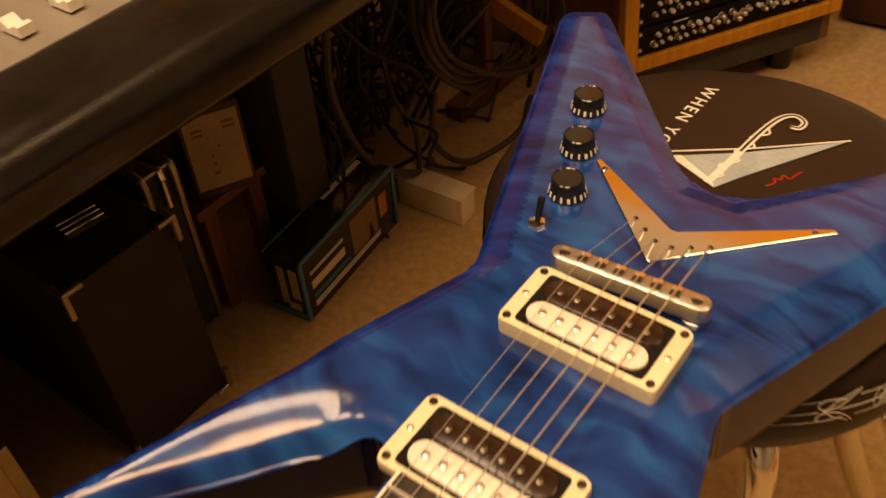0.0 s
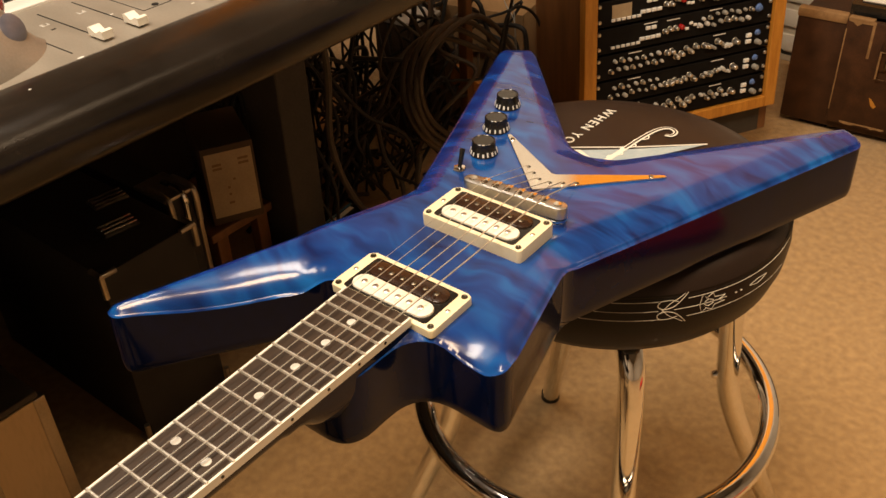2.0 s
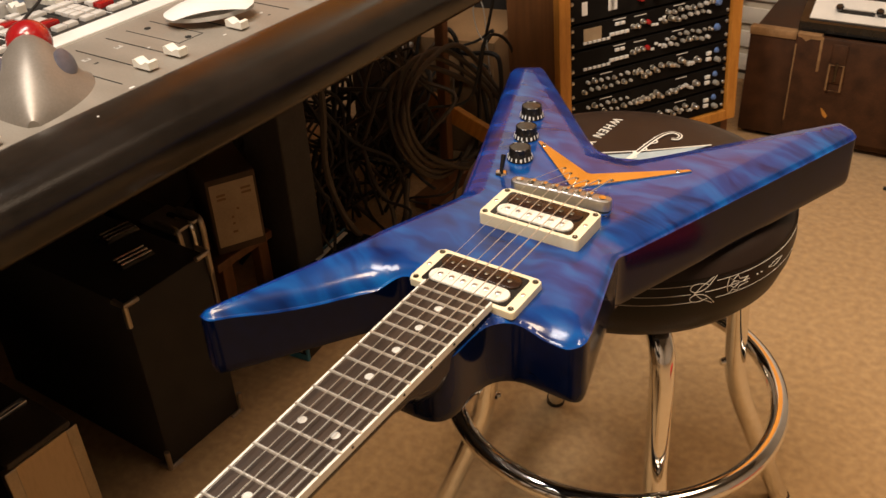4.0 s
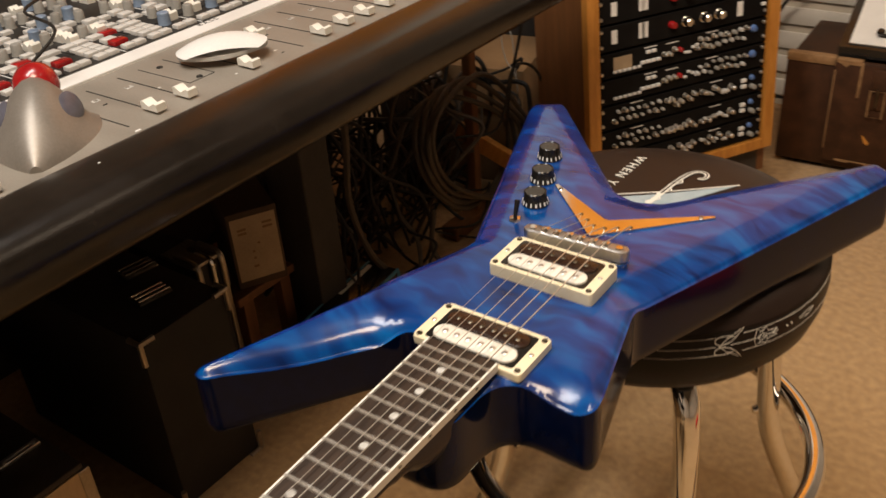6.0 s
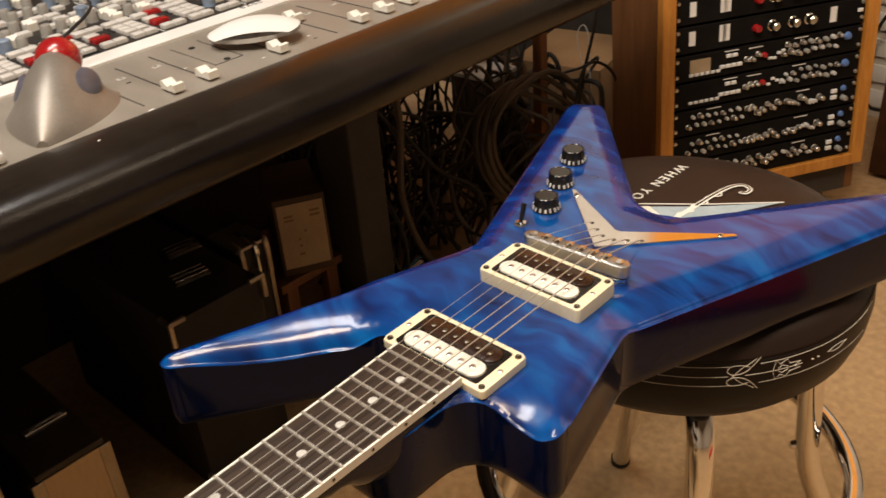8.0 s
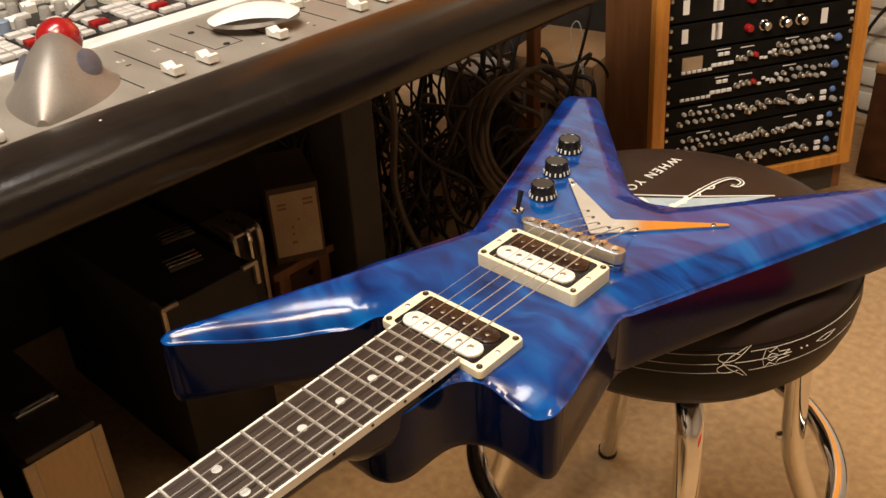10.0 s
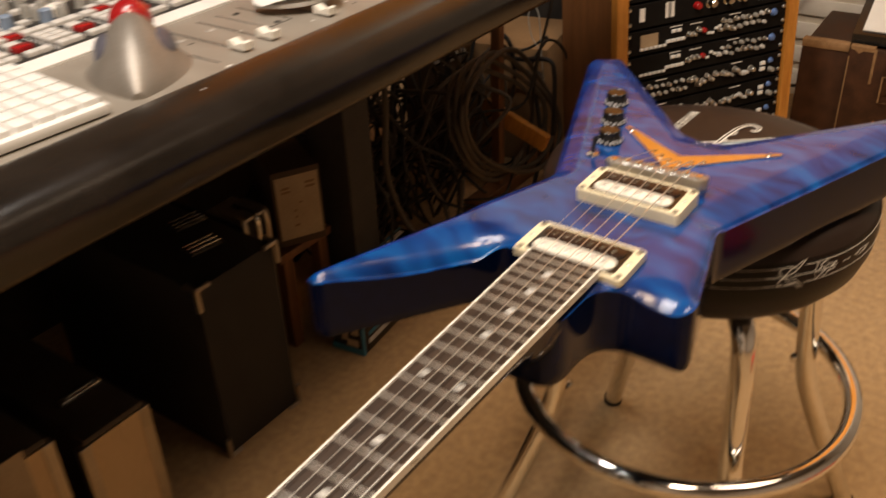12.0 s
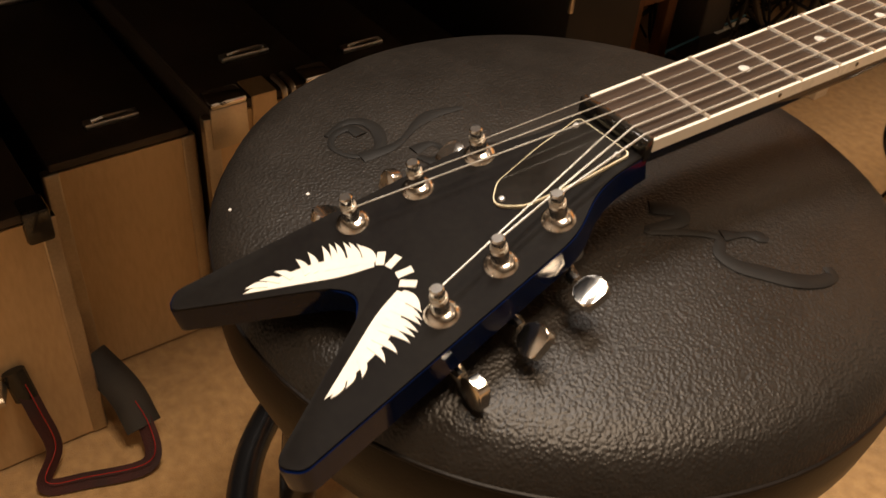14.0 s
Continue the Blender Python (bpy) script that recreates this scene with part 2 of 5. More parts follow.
    decal=surf("cream_print", (0.77, 0.745, 0.67), (0.84, 0.82, 0.75), 0.45, 0, 30, 300, 0.02),
    decal_blue=surf("pale_blue_print", (0.27, 0.36, 0.41), (0.42, 0.50, 0.54), 0.4, 0, 30, 300, 0.02),
    blue_led=surf("pale_blue_lens", (0.07, 0.14, 0.36), (0.14, 0.23, 0.48), 0.2, 0, 60, 300, 0.02),
)


# ---- mesh helpers ----
def part(name, bm, m, parent=None, label="", smooth=True, loc=None):
    """Links a bmesh as one mesh object under a thing or part."""
    me = bpy.data.meshes.new(name)
    bmesh.ops.recalc_face_normals(bm, faces=bm.faces)
    bm.to_mesh(me)
    bm.free()
    me.materials.append(m if not isinstance(m, str) else M[m])
    if smooth:
        me.shade_smooth()
        me.set_sharp_from_angle(angle=radians(35))
    o = new(name, me)
    o.parent = parent
    if loc is not None:
        o.matrix_basis = loc if isinstance(loc, Matrix) else Matrix.Translation(loc)
    if label:
        tagged(o, label)
    return o


def again(o, loc, parent=None):
    """One more object on the same mesh."""
    c = o.copy()
    scene.collection.objects.link(c)
    c.parent = parent or o.parent
    c.matrix_basis = loc if isinstance(loc, Matrix) else Matrix.Translation(loc)
    return c


def thing(name, m, label, category, group="", kind=""):
    o = new(name)
    o.matrix_basis = m if isinstance(m, Matrix) else Matrix.Translation(m)
    o.empty_display_size = 0.05
    return tagged(o, label, category, group, kind)


def box(x0, x1, y0, y1, z0, z1, bev=0.0, seg=2, bm=None):
    bm = bm or bmesh.new()
    vs = [bm.verts.new((x, y, z)) for z in (z0, z1) for x, y in ((x0, y0), (x1, y0), (x1, y1), (x0, y1))]
    fs = [bm.faces.new([vs[i] for i in q]) for q in ((0, 3, 2, 1), (4, 5, 6, 7), (0, 1, 5, 4), (1, 2, 6, 5), (2, 3, 7, 6), (3, 0, 4, 7))]
    if bev:
        es = list({e for f in fs for e in f.edges})
        bmesh.ops.bevel(bm, geom=es, offset=bev, segments=seg, profile=0.5, affect="EDGES")
    return bm


def lathe(profile, seg=32, bm=None, centre=(0, 0, 0)):
    """A turned shape from (radius, height) pairs."""
    bm = bm or bmesh.new()
    cx, cy, cz = centre
    rings = []
    for r, z in profile:
        if r < 1e-6:
            rings.append([bm.verts.new((cx, cy, cz + z))])
        else:
            rings.append([bm.verts.new((cx + r * math.cos(2 * math.pi * i / seg), cy + r * math.sin(2 * math.pi * i / seg), cz + z)) for i in range(seg)])
    for a, b in zip(rings, rings[1:]):
        for i in range(seg):
            j = (i + 1) % seg
            if len(a) == 1 and len(b) > 1:
                bm.faces.new((a[0], b[i], b[j]))
            elif len(b) == 1 and len(a) > 1:
                bm.faces.new((a[i], b[0], a[j]))
            elif len(a) > 1:
                bm.faces.new((a[i], a[j], b[j], b[i]))
    return bm


def fillet(corners, seg=6):
    """A closed outline from corners (x, y, radius)."""
    out, n = [], len(corners)
    for i, (x, y, r) in enumerate(corners):
        p, a, b = Vector((x, y)), Vector(corners[i - 1][:2]), Vector(corners[(i + 1) % n][:2])
        u, v = (a - p).normalized(), (b - p).normalized()
        half = u.angle(v, 0.1) / 2
        if r <= 0 or half > 1.55:
            out.append((x, y))
            continue
        d = min(r / math.tan(half), (a - p).length * 0.49, (b - p).length * 0.49)
        s, e = p + u * d, p + v * d
        for k in range(seg + 1):
            w = k / seg
            q = s * (1 - w) ** 2 + p * 2 * w * (1 - w) + e * w * w
            out.append((q.x, q.y))
    return out


def prism(pts, z0, z1, bev=0.0, seg=2, bm=None):
    bm = bm or bmesh.new()
    lo = [bm.verts.new((x, y, z0)) for x, y in pts]
    hi = [bm.verts.new((x, y, z1)) for x, y in pts]
    n = len(pts)
    bot = bm.faces.new(lo[::-1])
    top = bm.faces.new(hi)
    for i in range(n):
        bm.faces.new((lo[i], lo[(i + 1) % n], hi[(i + 1) % n], hi[i]))
    if bev:
        bmesh.ops.bevel(bm, geom=list(top.edges), offset=bev, segments=seg, profile=0.5, affect="EDGES", clamp_overlap=True)
    return bm


def smooth_path(pts, n=6):
    """Catmull-Rom points through the given ones."""
    p = [Vector(q) for q in pts]
    p = [2 * p[0] - p[1]] + p + [2 * p[-1] - p[-2]]
    out = []
    for i in range(1, len(p) - 2):
        for k in range(n):
            t = k / n
            a, b, c, d = p[i - 1], p[i], p[i + 1], p[i + 2]
            out.append(0.5 * (2 * b + (c - a) * t + (2 * a - 5 * b + 4 * c - d) * t * t + (3 * b - a - 3 * c + d) * t ** 3))
    out.append(p[-2])
    return out


def tube(pts, r, seg=8, bm=None, closed=False, flat=1.0):
    """A pipe along a line of points; flat squeezes it into a band."""
    bm = bm or bmesh.new()
    p = [Vector(q) for q in pts]
    n = len(p)
    rings, up = [], Vector((0, 0, 1))
    for i in range(n):
        a, b = (p[i - 1], p[(i + 1) % n]) if closed else (p[max(i - 1, 0)], p[min(i + 1, n - 1)])
        d = (b - a).normalized()
        if i == 0:
            up = Vector((0, 0, 1)) if abs(d.z) < 0.9 else Vector((1, 0, 0))
        s = d.cross(up).normalized()
        up = s.cross(d).normalized()
        rad = r(i / (n - 1)) if callable(r) else r
        rings.append([bm.verts.new(p[i] + rad * (math.cos(2 * math.pi * k / seg) * s + flat * math.sin(2 * math.pi * k / seg) * up)) for k in range(seg)])
    for i in range(n if closed else n - 1):
        a, b = rings[i], rings[(i + 1) % n]
        for k in range(seg):
            bm.faces.new((a[k], a[(k + 1) % seg], b[(k + 1) % seg], b[k]))
    if not closed:
        bm.faces.new(rings[0][::-1])
        bm.faces.new(rings[-1])
    return bm


def stadium(length, width, seg=8):
    """Outline of a bar with round ends, along x."""
    r, h = width / 2, length / 2 - width / 2
    return [(h + r * math.cos(a), r * math.sin(a)) for a in np.linspace(-math.pi / 2, math.pi / 2, seg)] + [(-h + r * math.cos(a), r * math.sin(a)) for a in np.linspace(math.pi / 2, 1.5 * math.pi, seg)]


def text(name, words, size, m, parent, loc, label, depth=0.0004):
    c = bpy.data.curves.new(name, "FONT")
    c.body, c.size, c.extrude, c.align_x, c.align_y, c.space_character = words, size, depth, "CENTER", "CENTER", 1.35
    c.materials.append(M[m])
    o = new(name, c)
    o.parent, o.matrix_basis = parent, loc
    return tagged(o, label)


# ---- the room ----
def slab(name, x0, x1, y0, y1, z0, z1, m, label, category):
    return tagged(part(name, box(x0, x1, y0, y1, z0, z1), m, None, "", False), label, category, "", "structure")


slab("floor", -2.6, 2.9, -2.9, 2.6, -0.1, 0.0, "carpet", "beige short-pile carpet floor of the control room", "floor")
slab("ceiling", -2.6, 2.9, -2.9, 2.6, 2.45, 2.55, "ceiling", "grey cloth-covered ceiling of the control room", "ceiling")
slab("wall_wainscot", -2.5, -0.95, 1.78, 1.88, 0.0, 1.25, "wall_wood", "orange pine boards on the lower wall", "wall")
slab("wall_north", -0.95, 2.8, 1.78, 1.88, 0.0, 1.25, "wall", "off-white painted wall behind the equipment rack", "wall")
slab("wall_upper", -2.5, -1.0, 1.78, 1.88, 1.75, 2.45, "wall", "off-white painted wall beside the panelling", "wall")
slab("wall_boards", -2.5, -1.43, 1.78, 1.88, 1.25, 1.75, "wall_wood", "orange pine boards on the wall", "wall")
slab("wall_strip", -1.43, -1.0, 1.78, 1.88, 1.25, 1.75, "wall", "off-white painted wall between the boards", "wall")
slab("wall_board", -1.42, -1.055, 1.765, 1.7795, 1.3, 2.2, "white_paint", "white board on the upper wall", "wall board")
slab("wall_frieze", -1.0, 2.8, 1.78, 1.88, 2.21, 2.45, "wall", "off-white painted wall above the panelling", "wall")
slab("wall_panelling", -1.0, 0.30, 1.78, 1.88, 1.25, 2.21, "wall_wood", "orange pine panelling on the upper wall", "wall")
slab("wall_plaster", 0.30, 2.8, 1.78, 1.88, 1.25, 2.21, "wall", "off-white painted wall beside the panelling", "wall")
slab("wall_south", -2.5, 2.8, -2.7, -2.6, 0.0, 2.45, "wall", "off-white painted wall", "wall")
slab("wall_west", -2.5, -2.4, -2.6, 1.40, 0.0, 2.45, "wall_cloth", "brown cloth-covered wall beyond the console", "wall")
slab("wall_west_boards", -2.5, -2.4, 1.40, 1.78, 0.0, 2.45, "wall_wood", "orange pine boards in the corner beyond the console", "wall")
slab("wall_east", 2.7, 2.8, -2.6, 1.78, 0.0, 2.45, "wall", "off-white painted wall", "wall")


# ---- the guitar ----
BACK, TOP, FRET = 0.541, 0.600, 0.615
NECK_TILT = math.tan(radians(1.5))
SCALE = 0.62865
guitar = thing("electric_guitar", (0, 0, BACK), "blue quilted maple electric guitar with star-shaped body lying across two stools", "guitar")
BODY = fillet([(-0.167, -0.266, 0.008), (-0.151, -0.2735, 0.010), (-0.086, -0.178, 0.035), (-0.060, -0.149, 0.022), (-0.038, -0.158, 0.016), (-0.031, -0.234, 0.024), (0.0285, -0.234, 0.024),
               (0.0285, -0.163, 0.030), (0.100, -0.1655, 0.011), (0.070, -0.048, 0.035), (0.180, 0.2525, 0.012), (0.157, 0.266, 0.012),
               (0.0, 0.081, 0.045), (-0.160, 0.258, 0.012), (-0.192, 0.240, 0.012), (-0.0855, -0.031, 0.035)], 8)


def spread(pts, step):
    out = []
    for a, b in zip(pts, pts[1:] + pts[:1]):
        n = max(1, int(math.dist(a, b) / step))
        out += [(a[0] + (b[0] - a[0]) * k / n, a[1] + (b[1] - a[1]) * k / n) for k in range(n)]
    return out


def body_top(outline):
    """The carved top: chamfered wings, scooped cutaways, rounded rim; the sides and back follow the outline."""
    from mathutils.geometry import delaunay_2d_cdt
    line = spread(outline, 0.004)
    a = np.array(line)
    b = np.roll(a, -1, axis=0)

    def edge_distance(p):
        ab, ap = b - a, p - a
        t = np.clip((ap * ab).sum(1) / (ab * ab).sum(1), 0, 1)
        return np.sqrt(((ap - ab * t[:, None]) ** 2).sum(1).min())

    def inside(p):
        x, y = p
        hit = (a[:, 1] > y) != (b[:, 1] > y)
        with np.errstate(divide="ignore", invalid="ignore"):
            cross = (b[:, 0] - a[:, 0]) * (y - a[:, 1]) / (b[:, 1] - a[:, 1]) + a[:, 0]
        return bool((hit & (x < cross)).sum() % 2)

    pts = [Vector(q) for q in line]
    n = len(pts)
    grid = [np.array((x, y)) for x in np.arange(-0.195, 0.196, 0.0032) for y in np.arange(-0.292, 0.275, 0.0032)]
    grid = [g for g in grid if inside(g) and edge_distance(g) > 0.0325 or (edge_distance(g) > 0.0075 and g[1] < -0.12 and min(abs(edge_distance(g) - w) for w in (0.006, 0.0085, 0.013, 0.017, 0.021, 0.0255, 0.030)) > 0.0016)]
    mid = (a + b) / 2
    for deep in (0.002, 0.004, 0.006, 0.0085, 0.013, 0.017, 0.021, 0.0255, 0.030):
        for i in range(n):
            q = mid[i] - deep * np.array(((b - a)[i, 1], -(b - a)[i, 0])) / np.linalg.norm((b - a)[i])
            if inside(q) and abs(edge_distance(q) - deep) < 0.0004:
                grid.append(q)
    pts += [Vector(g) for g in grid]
    verts, _, faces, *_ = delaunay_2d_cdt(pts, [(i, (i + 1) % n) for i in range(n)], [], 1, 1e-6)

    def ease(u):
        u = min(1.0, max(0.0, u))
        return u * u * (3 - 2 * u)

    def fade(u, soft):
        return 0.5 * (u + math.sqrt(u * u + soft))

    def along(p, rail):
        """Distance from a polyline and how far along it, 0 to 1."""
        best, run, total = (9.0, 0.0), 0.0, sum((q - o).length for o, q in zip(rail, rail[1:]))
        for o, q in zip(rail, rail[1:]):
            w = min(1, max(0, (p - o).dot(q - o) / (q - o).length_squared))
            d = (o + (q - o) * w - p).length
            if d < best[0]:
                best = (d, (run + w * (q - o).length) / total)
            run += (q - o).length
        return best

    left_rail = [q.to_2d() for q in smooth_path([(-0.154, -0.2735, 0), (-0.128, -0.238, 0), (-0.094, -0.1885, 0), (-0.073, -0.166, 0), (-0.050, -0.154, 0)], 5)]
    right_wing = [Vector((0.073, -0.037)), Vector((0.182, 0.250))]
    left_wing = [Vector((-0.090, -0.024)), Vector((-0.194, 0.240))]
    inner_edge = [Vector((0.182, 0.250)), Vector((0.158, 0.270)), Vector((0.014, 0.097)), Vector((-0.014, 0.097)), Vector((-0.160, 0.260)), Vector((-0.194, 0.240))]
    left_edge = [Vector((-0.167, -0.266)), Vector((-0.088, -0.034))]
    right_edge = [Vector((0.094, -0.143)), Vector((0.071, -0.047))]
    BEVELS = ((right_wing, 0.030, 0.0075), (left_wing, 0.021, 0.0068), (inner_edge, 0.017, 0.0054), (left_edge, 0.013, 0.0052), (right_edge, 0.013, 0.0050))
    right_rail = [Vector((0.034, -0.1635)), Vector((0.0985, -0.1655))]

    def height(p):
        d = edge_distance(np.array((p.x, p.y)))
        horn = ease((-0.112 - p.y) / 0.03) * ease((-0.03 - p.x) / 0.02)
        point = ease((-0.112 - p.y) / 0.03) - horn
        rim = 0.003 * (1 - horn) * max(0, 1 - d / (0.004 + 0.0045 * point)) ** 2 + 0.0062 * horn * max(0, 1 - d / 0.012) ** 2
        # coves of the two cutaways, a creased chamfer elsewhere
        ld, lu = along(p, left_rail)
        rd, ru = along(p, right_rail)
        lw = 0.014 + 0.026 * ease(lu / 0.6)
        rw = 0.021 + 0.007 * ease(ru / 0.5)
        cove = 0.33 * lw * ease(0.3 + lu / 0.5) * (1 - ease((lu - 0.80) / 0.2)) * max(0, 1 - ld / lw) ** 2
        cove += 0.30 * rw * ease((ru - 0.05) / 0.6) * (1 - 0.6 * ease((ru - 0.75) / 0.25)) * max(0, 1 - rd / rw) ** 1.35
        wing = ease((p.y + 0.10) / 0.06)
        cham = 0.0
        for rail, w, drop in BEVELS:
            cham = max(cham, drop * (1 if rail is left_edge or rail is right_edge else wing) * fade(1 - along(p, rail)[0] / w, 0.0004 if rail is right_wing else 0.002))
        return TOP - BACK - rim - 0.5 * (cove + cham + math.sqrt((cove - cham) ** 2 + 1e-6) - 0.001)

    bm = bmesh.new()
    vs = [bm.verts.new((v.x, v.y, height(v))) for v in verts]
    for f in faces:
        try:
            bm.faces.new([vs[i] for i in f])
        except ValueError:
            pass
    bends = []
    for v in verts:
        h = [height(Vector((v.x + dx, v.y + dy))) for dx, dy in ((0.0012, 0), (-0.0012, 0), (0, 0.0012), (0, -0.0012))]
        bends.append(Vector(((h[1] - h[0]) / 0.0024, (h[3] - h[2]) / 0.0024, 1)).normalized())
    # left-wing, inner and horn bevels get a darker blue than the face
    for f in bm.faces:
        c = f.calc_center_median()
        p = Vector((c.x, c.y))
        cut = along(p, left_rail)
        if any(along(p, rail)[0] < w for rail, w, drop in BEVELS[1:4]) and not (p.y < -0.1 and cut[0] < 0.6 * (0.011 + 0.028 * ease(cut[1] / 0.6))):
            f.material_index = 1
    edge = [(v.x, v.y, height(v)) for v in pts[:n]]
    return bm, line, edge, bends


top_bm, rim_line, rim_edge, top_bends = body_top(BODY)
body = part("body_top", top_bm, "quilt", guitar, "blue quilted maple top under glossy lacquer")
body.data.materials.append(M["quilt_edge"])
body.data.normals_split_custom_set_from_vertices(top_bends)
side_bm = bmesh.new()
rows = []
for dz, inset in ((None, 0.0), (0.010, -0.0004), (0.005, 0.0), (0.0015, 0.001), (0.0, 0.003)):
    ring = []
    for i, (x, y, z) in enumerate(rim_edge):
        ax, ay, _ = rim_edge[i - 1]
        bx, by, _ = rim_edge[(i + 1) % len(rim_edge)]
        nx, ny = by - ay, ax - bx
        ln = math.hypot(nx, ny) or 1
        s = inset
        ring.append(side_bm.verts.new((x - nx / ln * s, y - ny / ln * s, z if dz is None else dz)))
    rows.append(ring)
for p, q in zip(rows, rows[1:]):
    for i in range(len(p)):
        j = (i + 1) % len(p)
        side_bm.faces.new((p[i], p[j], q[j], q[i]))
side_bm.faces.new(rows[-1])
part("body_side", side_bm, "blue_side", guitar, "dark blue lacquered sides and back")


def fret_z(y):
    return FRET - BACK + y * NECK_TILT


def half_width(y):
    """Half the fingerboard's width at a place along the neck."""
    return 0.0215 + (y + SCALE) / (SCALE - 0.172) * 0.0072


def fret_y(n):
    return -SCALE * 2 ** (-n / 12)


def bar_along(y0, y1, inset, z_top, z_bot, bm=None, x_side=0):
    bm = bm or bmesh.new()
    vs = []
    for y in (y0, y1):
        w = half_width(y) - inset
        xa, xb = (-w, w) if not x_side else (x_side * w, x_side * (w + inset))
        vs.append([bm.verts.new((x, y, fret_z(y) + z)) for x, z in ((xa, z_bot), (xb, z_bot), (xb, z_top), (xa, z_top))])
    for i in range(4):
        bm.faces.new((vs[0][i], vs[0][(i + 1) % 4], vs[1][(i + 1) % 4], vs[1][i]))
    bm.faces.new(vs[0][::-1])
    bm.faces.new(vs[1])
    return bm


BOARD_END = -0.1675
board = part("fingerboard", bar_along(-SCALE, BOARD_END, 0.0016, 0, -0.006), "rosewood", guitar, "dark rosewood fingerboard", False)
for s in (-1, 1):
    part("binding", bar_along(-SCALE, BOARD_END, 0.0016, -0.0001, -0.0062, None, s), "bobbin", board, "cream fingerboard binding", False)
for n in range(1, 23):
    y = fret_y(n)
    w = half_width(y) - 0.0006
    part("fret", tube([(-w, y, fret_z(y)), (w, y, fret_z(y))], 0.0011, 6), "string", board)
for n in (3, 5, 7, 9, 12, 15, 17, 19, 21):
    y = (fret_y(n) + fret_y(n - 1)) / 2
    for x in ((-0.0125, 0.0135) if n == 12 else (0,)):
        part("inlay", lathe([(0, 0.0003), (0.0031, 0.0003), (0.0031, -0.001)], 20, None, (x, y, fret_z(y))), "pearl", board)
    part("side_dot", lathe([(0, 0.0003), (0.0011, 0.0003), (0.0011, -0.0005)], 10), "black_plastic", board, "", True,
         Matrix.Translation((half_width(y), y, fret_z(y) - 0.003)) @ pose(0, 0, 0, 0, 90, 0))

neck_bm = bmesh.new()
rings = []
for y in list(np.linspace(-SCALE - 0.004, -0.28, 16)) + list(np.linspace(-0.274, -0.17, 14)):
    w, deep = half_width(y) - 0.0004, 0.0165 + 0.002 * (y + SCALE) / 0.45
    if y > -0.262:
        deep += 0.026 * math.sin(math.pi / 2 * min(1, (y + 0.262) / 0.035))
    rings.append([neck_bm.verts.new((w * math.cos(t), y, fret_z(y) - 0.0062 - deep * abs(math.sin(t)) ** (1.0 if y < -0.275 else 0.7))) for t in np.linspace(0, math.pi, 15)])
for p, q in zip(rings, rings[1:]):
    for i in range(14):
        neck_bm.faces.new((p[i], p[i + 1], q[i + 1], q[i]))
    neck_bm.faces.new((p[0], q[0], q[14], p[14]))
neck_bm.faces.new(rings[0])
neck_bm.faces.new(rings[-1][::-1])
part("neck", neck_bm, "blue_side", guitar, "dark blue lacquered neck")
nut_y = -SCALE - 0.0025
part("nut", box(-0.0217, 0.0217, nut_y - 0.0020, nut_y + 0.0022, fret_z(nut_y) - 0.0095, fret_z(nut_y) + 0.0013, 0.0004), "black_plastic", guitar, "black string nut")

# headstock, tilted back from the nut
head_m = Matrix.Translation((0, -0.632, fret_z(-0.632) - 0.0078)) @ pose(0, 0, 0, 14.2, 0, 0)
HEAD = fillet([(0.0212, 0.001, 0), (-0.0212, 0.001, 0), (-0.0222, -0.025, 0.05), (-0.040, -0.052, 0.05), (-0.054, -0.196, 0.007), (-0.046, -0.204, 0.007),
               (0.001, -0.128, 0.016), (0.048, -0.204, 0.007), (0.057, -0.196, 0.007), (0.0372, -0.052, 0.05), (0.0218, -0.026, 0.05)], 9)
head = part("headstock", prism(HEAD, -0.0135, 0.0, 0.0012), "blue_side", guitar, "V-shaped headstock with dark blue sides", True, head_m)
FACE = [(x * 0.985, y * 0.992 - 0.0008) for x, y in HEAD]
part("head_face", prism(FACE, -0.0002, 0.0009, 0.0004), "satin_black", head, "satin black headstock face")
COVER = fillet([(-0.0172, -0.004, 0.003), (-0.0150, -0.030, 0.05), (-0.0100, -0.058, 0.012), (0, -0.0690, 0.008), (0.0100, -0.058, 0.012), (0.0150, -0.030, 0.05), (0.0172, -0.004, 0.003)], 7)
cover = part("truss_cover", prism(COVER, 0.0006, 0.0022), "cream", head, "truss rod cover with white bevelled edge")
part("cover_face", prism([(x * 0.957, -0.034 + (y + 0.034) * 0.981) for x, y in COVER], 0.001, 0.0026), "black_plastic", cover)
for x, y in ((-0.0135, -0.009), (0.0135, -0.009), (0, -0.063)):
    part("screw", lathe([(0, 0.0036), (0.0012, 0.0034), (0.0017, 0.0026), (0.0017, 0.001)], 10, None, (x, y, 0)), "nickel", cover)


def feather_wing(sign):
    """Half of the cream winged badge: a core along the arm and overlapping swept feathers."""
    def curve(pts):
        return [q.to_2d() for q in smooth_path([(x, y, 0) for x, y in pts], 10)]

    inner = curve([(0.0085, -0.1250), (0.0135, -0.1385), (0.0220, -0.1540), (0.0335, -0.1745)])
    outer = curve([(0.0165, -0.1205), (0.0275, -0.1270), (0.0335, -0.1400), (0.0345, -0.1720)])
    at = lambda rail, w: rail[min(len(rail) - 1, int(max(0, w) * (len(rail) - 1) + 0.5))]
    place = lambda p: (sign * p.x + 0.002, p.y)
    core = inner + [at(outer, w).lerp(at(inner, w), 0.45) for w in np.linspace(0.96, 0, 16)]
    part("winged_badge", prism([place(p) for p in core][::sign], 0.0008, 0.0012), "decal", head, "cream winged emblem", False)
    for k in range(12):
